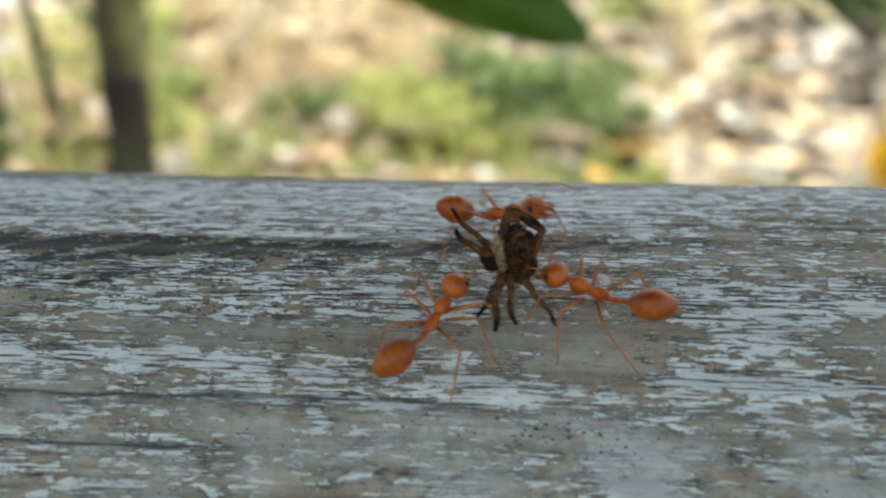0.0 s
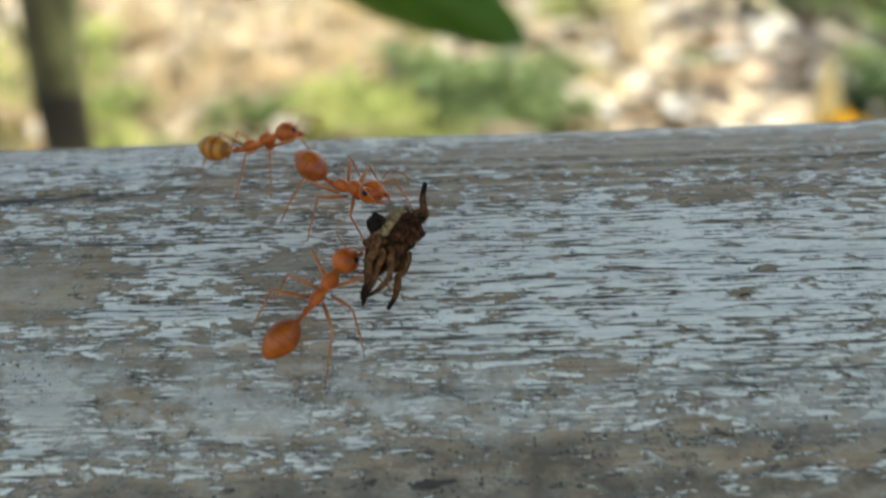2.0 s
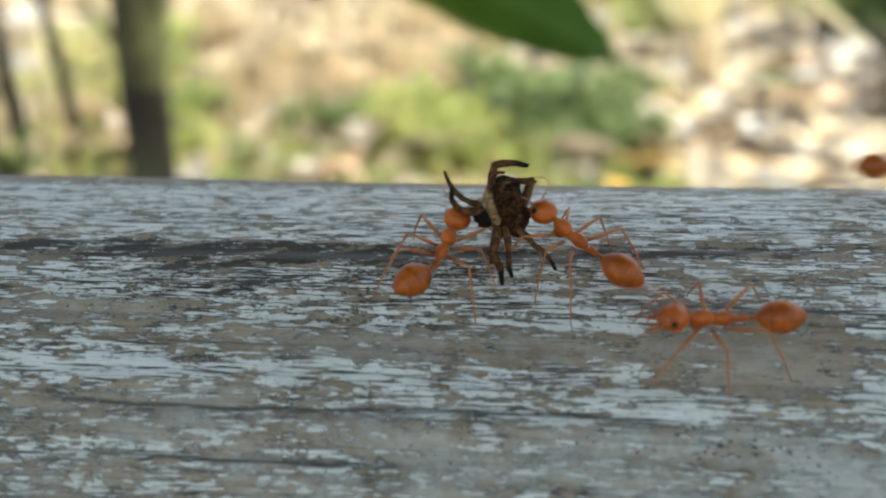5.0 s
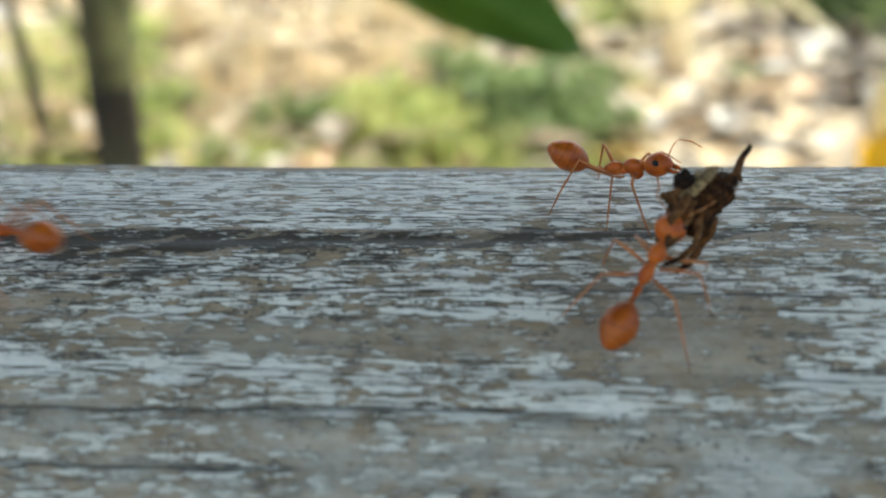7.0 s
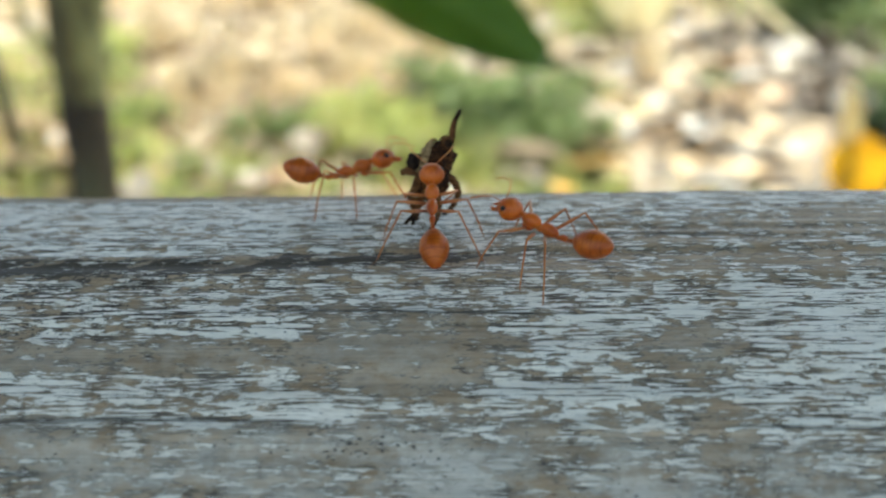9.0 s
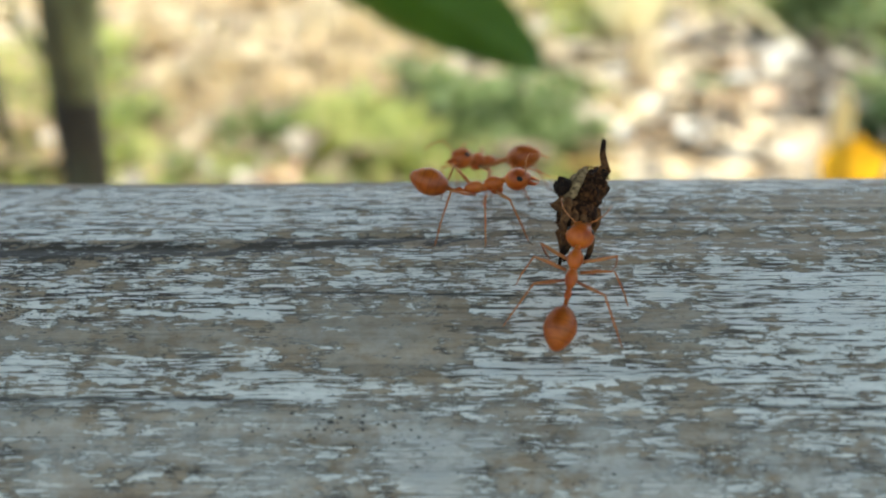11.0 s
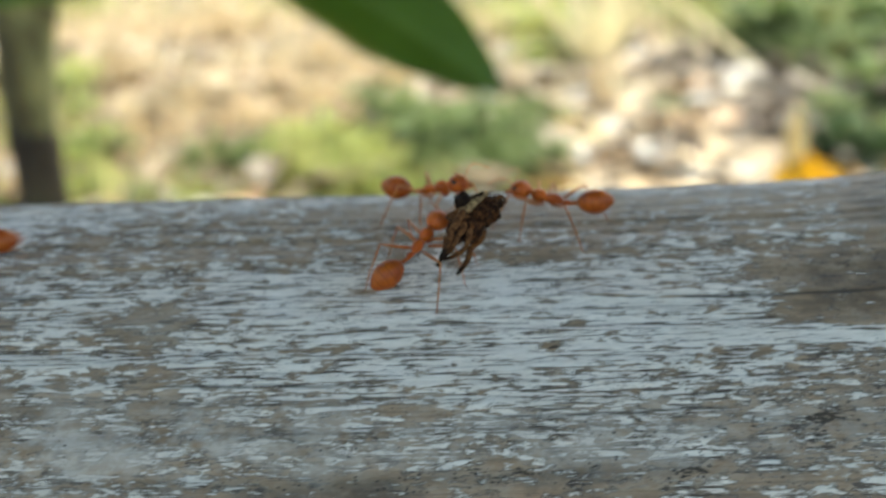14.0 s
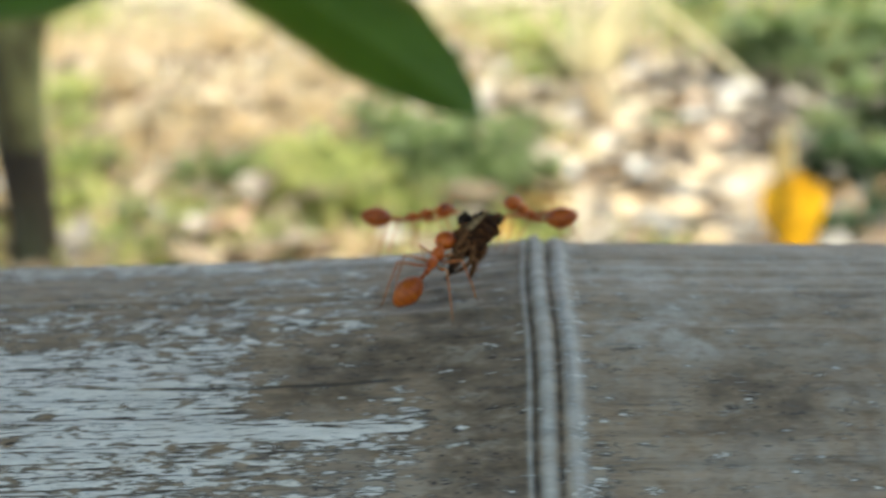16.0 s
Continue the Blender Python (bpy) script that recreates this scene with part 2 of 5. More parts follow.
CREAM_LEAF = leaf_material("cream_leaf", [(0.0, (0.80, 0.68, 0.38)), (1.0, (0.84, 0.74, 0.46))], False, 0.6, 0.4)
TAN_LEAF = leaf_material("tan_dry_leaf", [(0.0, (0.40, 0.23, 0.12)), (1.0, (0.48, 0.32, 0.20))], False)
YELLOW_LEAF = leaf_material("yellow_leaf", [(0.0, (0.92, 0.66, 0.11)), (1.0, (0.94, 0.72, 0.16))], False, 0.5, 0.75)
DULL_YELLOW = leaf_material("dull_yellow_leaf", [(0.0, (0.52, 0.24, 0.02)), (1.0, (0.60, 0.32, 0.04))], False, 0.6, 0.1)
GRASS = leaf_material("grass_green", [(0.0, (0.26, 0.34, 0.09)), (0.5, (0.44, 0.48, 0.17)), (1.0, (0.62, 0.60, 0.26))], True, 0.5, 0.4)
STRAW = leaf_material("dry_grass", [(0.0, (0.60, 0.46, 0.26)), (0.5, (0.74, 0.60, 0.38)), (1.0, (0.82, 0.72, 0.50))], True, 0.6, 0.35)
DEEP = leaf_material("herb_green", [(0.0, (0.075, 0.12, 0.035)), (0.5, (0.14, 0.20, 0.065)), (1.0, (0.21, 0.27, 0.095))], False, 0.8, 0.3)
# herb green darkened so that its colour stands for deep shade
SHADE_GREEN = leaf_material("shade_tinted_herb", [(0.0, (0.02, 0.05, 0.015)), (1.0, (0.06, 0.11, 0.035))], False, 0.8, 0.15)
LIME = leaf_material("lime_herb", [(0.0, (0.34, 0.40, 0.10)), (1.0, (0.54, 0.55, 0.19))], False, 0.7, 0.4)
# leaves of the unseen foliage ring that keeps low sky off the rail
SKY_BLOCK = leaf_material("sky_block_leaf", [(0.0, (0.03, 0.06, 0.015)), (0.6, (0.06, 0.10, 0.025)), (1.0, (0.10, 0.14, 0.04))], True, 0.6, 0.3)
# yellowish so that light through the unseen crown warms the rail
CROWN = leaf_material("crown_leaf", [(0.0, (0.22, 0.20, 0.03)), (1.0, (0.40, 0.33, 0.05))], True, 0.45, 0.6)


def ground_material():
    k = Mat("garden_soil")
    v = k.coords("Object", (1, 1, 1))
    col = k.ramp(k.noise(v, 3.0, 6, 0.65), [(0.3, (0.26, 0.18, 0.11)), (0.5, (0.61, 0.47, 0.31)), (0.7, (0.76, 0.64, 0.46))])
    col = k.mix(k.ramp(k.noise(v, 0.7, 3), [(0.5, (0, 0, 0)), (0.62, (0.8, 0.8, 0.8))]), col, (0.20, 0.22, 0.07))
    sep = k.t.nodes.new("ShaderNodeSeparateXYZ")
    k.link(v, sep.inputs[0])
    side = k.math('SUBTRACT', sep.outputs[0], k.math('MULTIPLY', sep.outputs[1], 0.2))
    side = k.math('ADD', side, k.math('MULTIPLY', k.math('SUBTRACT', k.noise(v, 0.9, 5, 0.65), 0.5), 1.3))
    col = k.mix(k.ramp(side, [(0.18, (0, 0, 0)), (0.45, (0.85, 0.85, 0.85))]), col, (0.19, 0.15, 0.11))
    return k.colour(col).set(Roughness=0.9).bump(k.noise(v, 40, 4), 0.5, 0.01).m


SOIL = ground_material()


def bark_material(name, dark, light):
    k = Mat(name)
    v = k.coords("Object", (1, 1, 0.35))
    col = k.ramp(k.noise(v, 9, 5, 0.65), [(0.40, dark), (0.62, light)])
    col = k.mix(k.ramp(k.noise(v, 5, 3), [(0.5, (0, 0, 0)), (0.65, (0.7, 0.7, 0.7))]), col, (0.11, 0.12, 0.055))
    return k.colour(col).set(Roughness=0.85).bump(k.noise(v, 60, 4), 0.6, 0.006).m


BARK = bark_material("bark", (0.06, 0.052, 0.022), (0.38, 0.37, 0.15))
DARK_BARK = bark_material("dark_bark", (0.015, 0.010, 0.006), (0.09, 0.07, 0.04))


def hanging_leaf_material():
    k = Mat("hanging_leaf")
    v = k.coords("Object", (1, 1, 1))
    col = k.ramp(k.noise(v, 30, 4), [(0.35, (0.075, 0.12, 0.012)), (0.65, (0.115, 0.18, 0.02))])
    sep = k.t.nodes.new("ShaderNodeSeparateXYZ")
    k.link(v, sep.inputs[0])
    across = k.math('ABSOLUTE', sep.outputs[1])
    col = k.mix(k.ramp(across, [(0.0008, (0.7, 0.7, 0.7)), (0.0022, (0, 0, 0))]), col, (0.22, 0.30, 0.07))
    col = k.mix(k.ramp(across, [(0.027, (0, 0, 0)), (0.036, (0.8, 0.8, 0.8))]), col, (0.36, 0.28, 0.04))
    k.colour(col).set(Roughness=0.42)
    t = k.node("ShaderNodeBsdfTranslucent")
    t.inputs["Color"].default_value = (0.22, 0.36, 0.04, 1)
    mx = k.node("ShaderNodeMixShader", Fac=0.35)
    k.link(k.b.outputs[0], mx.inputs[1])
    k.link(t.outputs[0], mx.inputs[2])
    k.link(mx.outputs[0], k.t.nodes["Material Output"].inputs["Surface"])
    return k.m


HANGING = hanging_leaf_material()


# ---------------------------------------------------------------- mesh helpers
def part(name, bm, material, parent=None, label=""):
    """Links a bmesh as one mesh object under a thing or a part."""
    me = bpy.data.meshes.new(name)
    bm.to_mesh(me)
    bm.free()
    for p in me.polygons:
        p.use_smooth = True
    if material:
        me.materials.append(material)
    ob = new(name, me)
    ob.parent = parent
    if label:
        tagged(ob, label)
    return ob


def mesh_part(name, verts, faces, material, parent=None, label=""):
    me = bpy.data.meshes.new(name)
    me.from_pydata(verts, [], faces)
    for p in me.polygons:
        p.use_smooth = True
    me.materials.append(material)
    ob = new(name, me)
    ob.parent = parent
    if label:
        tagged(ob, label)
    return ob


def blob(bm, centre, size, segs=14, rings=10, shape=None):
    """An ovoid; shape(x in -1..1) gives a factor on its girth along x."""
    out = bmesh.ops.create_uvsphere(bm, u_segments=segs, v_segments=rings, radius=1.0, matrix=Matrix.Rotation(radians(90), 4, 'Y'))
    for v in out["verts"]:
        f = shape(v.co.x) if shape else 1.0
        v.co = Vector((v.co.x * size[0], v.co.y * size[1] * f, v.co.z * size[2] * f)) + Vector(centre)
    return out["verts"]


def tube(bm, points, radii, segs=8):
    """A tapered limb through points, closed at both ends."""
    points = [Vector(p) for p in points]
    rings = []
    side = None
    for i, p in enumerate(points):
        d = (points[min(i + 1, len(points) - 1)] - points[max(i - 1, 0)]).normalized()
        if side is None:
            side = d.orthogonal().normalized()
        side = (side - d * side.dot(d)).normalized()
        other = d.cross(side)
        rings.append([bm.verts.new(p + radii[i] * (math.cos(a) * side + math.sin(a) * other)) for a in (2 * math.pi * k / segs for k in range(segs))])
    for a, b in zip(rings, rings[1:]):
        for k in range(segs):
            bm.faces.new((a[k], a[(k + 1) % segs], b[(k + 1) % segs], b[k]))
    bm.faces.new(rings[0][::-1])
    bm.faces.new(rings[-1])


def blade(verts, faces, base, direction, up, length, width, bend, fold=0.2, steps=5, tipped=0.75):
    """One leaf appended to vertex and face lists: a folded, drooping lens shape."""
    base, direction, up = Vector(base), Vector(direction).normalized(), Vector(up)
    side = direction.cross(up).normalized()
    up = side.cross(direction).normalized()
    start = len(verts)
    for i in range(steps + 1):
        s = i / steps
        w = width * 0.5 * (math.sin(math.pi * (0.04 + 0.96 * s) ** tipped) if i < steps else 0.02)
        c = base + direction * (length * s) - up * (bend * length * s * s)
        verts += [tuple(c - side * w + up * fold * w), tuple(c), tuple(c + side * w + up * fold * w)]
    for i in range(steps):
        a = start + 3 * i
        faces += [(a, a + 1, a + 4, a + 3), (a + 1, a + 2, a + 5, a + 4)]


# ---------------------------------------------------------------- ground
def build_ground():
    n, verts, faces = 80, [], []
    ks = [math.copysign(abs(i / n * 2 - 1) ** 2.6, i / n * 2 - 1) * 150 for i in range(n + 1)]
    for y in ks:
        for x in ks:
            verts.append((x, y + 3.0, 0.03 * noise.noise((x * 0.7, y * 0.7, 0)) if abs(x) < 20 and abs(y) < 20 else 0.0))
    for j in range(n):
        for i in range(n):
            a = j * (n + 1) + i
            faces.append((a, a + 1, a + n + 2, a + n + 1))
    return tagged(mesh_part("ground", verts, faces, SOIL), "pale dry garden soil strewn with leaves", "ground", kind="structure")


build_ground()


def build_backdrop():
    """An unseen wall of foliage with an uneven top, added all round behind the bare ground to block low sky light."""
    rng = random.Random(31)
    verts, faces = [], []
    for _ in range(5200):
        a = rng.uniform(0, 2 * math.pi)
        top = 6.0 + 2.5 * noise.noise((3 * math.cos(a), 3 * math.sin(a), 0.5)) if math.cos(a) > -0.2 else 1.6
        c = Vector((math.sin(a), math.cos(a), 0)) * (18 + rng.uniform(-1, 1.5)) + Vector((0, 2, top * rng.random() ** 0.8))
        b = rng.uniform(0, 2 * math.pi)
        blade(verts, faces, c, (math.cos(b), math.sin(b), rng.uniform(-0.9, 0.6)), (-math.sin(a), -math.cos(a), 0.5), rng.uniform(0.7, 1.3), rng.uniform(0.4, 0.7), rng.uniform(0, 0.4), 0.3, 3)
    return tagged(mesh_part("backdrop", verts, faces, SKY_BLOCK), "unseen wall of green foliage added round the garden to block low sky light", "trees", kind="structure")


build_backdrop()


# ---------------------------------------------------------------- the bamboo rail
NODE_X = 0.0786


def swell(x):
    """The culm swells towards each joint; x is a float or an array."""
    r = RAD + 0 * x
    for node_x in (NODE_X - 0.31, NODE_X, NODE_X + 0.33):
        d = x - node_x
        r = r + np.where(d < 0, 0.0016 * np.exp(-np.abs(d) / 0.009), 0.0013 * np.exp(-np.abs(d) / 0.03))
    return r


def rail_radius(x):
    return float(swell(np.float64(x)))


# the joint's profile: along x from the joint, height, width (mm): lip, groove, ridge, groove, ridge
JOINT = [(-1.85, 0.13, 0.13), (-1.5, -0.16, 0.16), (-0.80, 0.30, 0.48), (-0.05, -0.20, 0.17), (0.80, 0.34, 0.58)]

# worn patches: x and angle round the rail (0 on top, plus towards the camera), half sizes, change of skin, brown, soot, bloom
UPPER_PATCHES = [
    (-24, 2, 36, 10, 0.13, 0, 0, 0),
    (-34, -12, 40, 4, -0.5, 0.1, 0, 0),
    (-22, 15.4, 22, 2.0, -0.3, 0.8, 1.0, 0),
    (3, 13.6, 9, 1.5, -0.3, 0.7, 1.0, 0),
    (-22, 18, 24, 3.2, -0.08, 0.4, 0.3, 0),
    (-17, 22.5, 13, 5.5, 0, 0.15, 0.55, 0),
    (-30, 21.5, 8, 4, 0.05, 0.1, 0.38, 0),
    (30, 10, 18, 6.5, -0.17, 0.3, 0, 0),
    (22, 16, 13, 4, -0.13, 0.25, 0, 0),
    (34, 2, 18, 5, -0.16, 0.2, 0, 0),
    (19.9, 23.8, 1.3, 1.0, 0.6, 0, 0, 0),
    (-2.5, 26.2, 1.7, 1.0, 0.65, 0, 0, 0),
]
MIDDLE_PATCHES = [
    (4, 28, 5.5, 4.6, -0.36, 0.18, 0, 0.3),
    (4.5, 33, 3.4, 3.8, -0.5, 0.23, 0, 0.3),
    (-5, 30, 5, 2, -0.25, 0.11, 0, 0.3),
    (-14, 30.2, 10, 2, -0.4, 0.16, 0.05, 0.3),
    (-33, 26.5, 8, 2, -0.3, 0.18, 0.1, 0.3),
    (1, 36.2, 5, 1.5, 0.38, 0, 0, 0),
    (14.4, 27, 3.4, 4.5, 0.12, 0, 0, 0),
    (12, 34.8, 5, 1.8, 0.3, 0, 0, 0),
    (19.4, 29, 3.1, 3.2, -0.45, 0.2, 0, 0.3),
    (20.5, 38.5, 1.4, 4.5, -0.32, 0.2, 0.05, 0.3),
    (-16, 33.6, 5, 1.3, 0.28, 0, 0, 0),
    (-31, 33.6, 8, 1.3, 0.25, 0, 0, 0),
]
LOWER_PATCHES = [
    (0, 45, 32, 6.5, -0.14, 0, 0.08, 0.6),
    (32, 46, 28, 4.5, -0.06, 0.1, 0.2, 0.36),
    (3, 40.5, 7, 2, -0.3, 0.25, 0.5, 0.3),
    (-13, 41, 2.6, 2, -0.3, 0.35, 0.1, 0),
    (-28, 39, 12, 3, -0.2, 0.2, 0.12, 0.4),
    (-9, 50, 2.8, 4, -0.3, 0.6, 0, -0.4),
    (6.5, 46, 2.3, 5, 0.32, 0, 0, 0.3),
    (20, 55, 16, 1.3, -0.3, 0.4, 0.52, 0.1),
    (30, 53, 6, 2.4, -0.35, 0.7, 0.25, 0),
    (45, 51, 14, 1.8, -0.32, 0.6, 0.52, 0.05),
    (20, 62, 60, 4.5, -0.35, 0.8, 0.1, 0.4),
    (38, 56.5, 32, 3.4, -0.36, 0.9, 0.1, 0),
]
BRIGHT_PATCHES = [
    (41, 30, 19, 10.5, 0.27, -0.1, 0, 0),
    (55, 13, 10, 6, -0.12, 0.3, 0.12, 0),
    (52, 3, 18, 8, -0.3, 0.36, 0, 0),
    (27, 21, 5, 3, 0.1, 0, 0, 0),
    (44.8, 34, 0.75, 0.7, -0.9, 0.2, 0.8, 0),
    (46, 30.5, 0.9, 0.5, -0.7, 0.4, 0.2, 0),
    (37, 33.2, 1, 0.8, -0.45, 0.2, 0.2, 0),
    (31, 33.6, 2.4, 0.6, -0.5, 0.35, 0.15, 0),
    (44, 17.5, 3.4, 2, -0.45, 0.5, 0.1, 0),
    (36, 42.5, 2, 0.8, -0.5, 0.3, 0.15, 0),
]
OUTER_PATCHES = [
    (65, 23, 6, 4.5, -0.85, 0.95, 0.6, 0),
    (63, 29.5, 4.2, 2.4, -0.9, 0.8, 0.1, 0),
    (62, 33.4, 6, 0.95, 0.95, -0.4, -0.6, 0),
    (65, 43, 8, 7, -0.26, 0.5, 0.55, 0.2),
    (52, 46, 9, 4, -0.05, 0.2, 0.25, 0.3),
    (72, 8, 5, 14, -0.8, 0.8, 0.12, 0.05),
    (74, 25, 3.8, 36, -0.9, 1.0, 0.32, 0),
    (96, 20, 15, 52, -0.85, 0.62, 0.06, 0.34),
    (85, 20, 4, 6, 0, -0.35, 0, 0.45),
    (85, 6, 5, 3.5, 0, -0.35, 0, 0.45),
    (90, 31, 4, 5, 0, 0.2, 0.25, -0.3),
]

# drying cracks: x from, x to, angle, half width in degrees
CRACKS = [(-6, 14, 23.9, 0.14), (-34, -0.5, 37.9, 0.16), (52, 70, 26.6, 0.16), (39, 56, 43.1, 0.12), (8, 26, 8.5, 0.12), (-36, -8, 9.5, 0.10), (70, 76, 20.0, 0.10), (20, 34, 38.6, 0.12), (-30, -12, 43.5, 0.12)]


def build_rail():
    rail = tagged(new("bamboo_rail"), "weathered grey bamboo rail with flaking pale skin on posts", "rail")
    xs = np.array([-1.1 + 0.05 * i for i in range(21)] + [-0.06 + 0.0005 * i for i in range(1, 270)] + [0.0752 + 0.00012 * i for i in range(70)] + [0.0838 + 0.0006 * i for i in range(1, 108)] + [0.17 + 0.05 * i for i in range(1, 20)])
    degs = np.array(list(np.arange(-30, 66, 0.25)) + list(np.arange(66, 330, 6.0)))
    n, segs = len(xs), len(degs)
    x, deg = np.meshgrid(xs, degs, indexing="ij")
    r = swell(x)
    d = (x - NODE_X) / MM
    pale = np.zeros_like(x)
    dirt = np.zeros_like(x)
    ang = np.radians(deg)
    d = d + 0.026 * (deg - 18) * (deg < 90) + 0.25 * np.sin(ang * 3 + 1) + 0.10 * np.sin(ang * 11)
    for at, high, wide in JOINT:
        bell = np.exp(-((d - at) / wide) ** 2)
        r = r + high * MM * bell
        if high > 0.1:
            pale += bell * (0.8 + 0.2 * np.sin(deg * 1.7 + at * 9) * np.sin(deg * 0.61))
        elif high < 0:
            dirt += bell * min(1, high / -0.2) * (0.72 + 0.28 * np.sin(deg * 0.9 + at * 7) * np.sin(deg * 2.3))
    near = (xs > -0.07) & (xs < 0.16)
    for i in np.nonzero(near)[0]:
        for j in range(384):
            a = ang[i, j]
            s, c = math.sin(a), math.cos(a)
            r[i, j] += 0.00022 * noise.noise((xs[i] * 28, 30 * s, 30 * c)) + 0.000016 * noise.noise((xs[i] * 160, 330 * s, 330 * c))
    cover, brown, soot, bloom = np.full_like(x, 0.57), np.zeros_like(x), np.zeros_like(x), np.zeros_like(x)
    wob = 1.2 * np.sin(x / MM * 0.9 + deg * 0.3) + 0.7 * np.sin(x / MM * 2.3 - deg * 0.8)
    for px, pa, hx, ha, dc, db, ds, dm in UPPER_PATCHES + MIDDLE_PATCHES + LOWER_PATCHES + BRIGHT_PATCHES + OUTER_PATCHES:
        q = ((x / MM - px + 0.25 * wob * min(1, hx / 6)) / hx) ** 2 + ((deg - pa + 0.4 * wob * min(1, ha / 4)) / ha) ** 2
        w = np.exp(-q * q * 0.7)
        cover += dc * w
        brown += db * w
        soot += ds * w
        bloom += dm * w
    soot = soot * np.clip(0.9 + 0.45 * np.sin(x / MM * 0.83 + deg * 1.1) * np.sin(x / MM * 0.31 - deg * 0.6) + 0.25 * np.sin(x / MM * 1.9 + deg * 2.3), 0.1, 1.15)
    split = np.zeros_like(x)
    for x0, x1, pa, half in CRACKS:
        path = pa + 0.25 * np.sin(x / MM * 0.21 + pa) + 0.08 * np.sin(x / MM * 1.3)
        ends = np.clip((x / MM - x0) / 3, 0, 1) * np.clip((x1 - x / MM) / 3, 0, 1)
        line = np.exp(-((deg - path) / (half + 0.06)) ** 2) * ends
        split = np.maximum(split, line)
        r = r - 0.00008 * line
    pale = np.clip(pale - 0.9 * dirt, 0, 1)
    split = np.maximum(split, np.clip(0.85 * dirt, 0, 0.85))
    verts = np.stack([x, -r * np.sin(ang), AXIS_Z + r * np.cos(ang)], -1).reshape(-1, 3)
    i, k = np.meshgrid(np.arange(n - 1), np.arange(segs), indexing="ij")
    a, b = i * segs + k, i * segs + (k + 1) % segs
    faces = np.stack([a, a + segs, b + segs, b], -1).reshape(-1, 4)
    culm = mesh_part("culm", verts.tolist(), faces.tolist(), BAMBOO, rail)
    one = np.ones_like(x)
    for name, layers in (("wear", (cover, brown, soot, one)), ("marks", (split, pale, bloom, one))):
        layer = culm.data.color_attributes.new(name, 'FLOAT_COLOR', 'POINT')
        layer.data.foreach_set("color", np.clip(np.stack(layers, -1), 0, 1).astype(np.float32).ravel())
    for px in (-0.75, 0.85):
        bm = bmesh.new()
        tube(bm, [(px, 0, -0.05), (px, 0, 0.2), (px, 0, AXIS_Z - RAD + 0.004)], [0.024, 0.025, 0.024], 20)
        part("post", bm, BAMBOO, rail)
    return rail


build_rail()


# ---------------------------------------------------------------- ants
SIZE = 1.1 * MM
HIPS = {"front": (1.95, 0.32, -0.25), "middle": (1.35, 0.36, -0.3), "hind": (0.75, 0.32, -0.25)}
LEG_POINTS = {
    "front": [(0.5, 0.7, 0.30), (1.0, 1.35, 0.65), (1.5, 2.1, -0.75), (1.7, 2.4, -1.65), (1.95, 2.65, -1.65)],
    "middle": [(0.05, 0.8, 0.35), (0.0, 1.55, 0.7), (-0.25, 2.35, -0.75), (-0.4, 2.7, -1.6), (-0.6, 3.0, -1.6)],
    "hind": [(-0.6, 0.7, 0.45), (-1.2, 1.35, 0.95), (-2.1, 1.95, -0.6), (-2.6, 2.3, -1.65), (-3.0, 2.5, -1.65)],
}
WAIST_TO_GASTER = 0.35


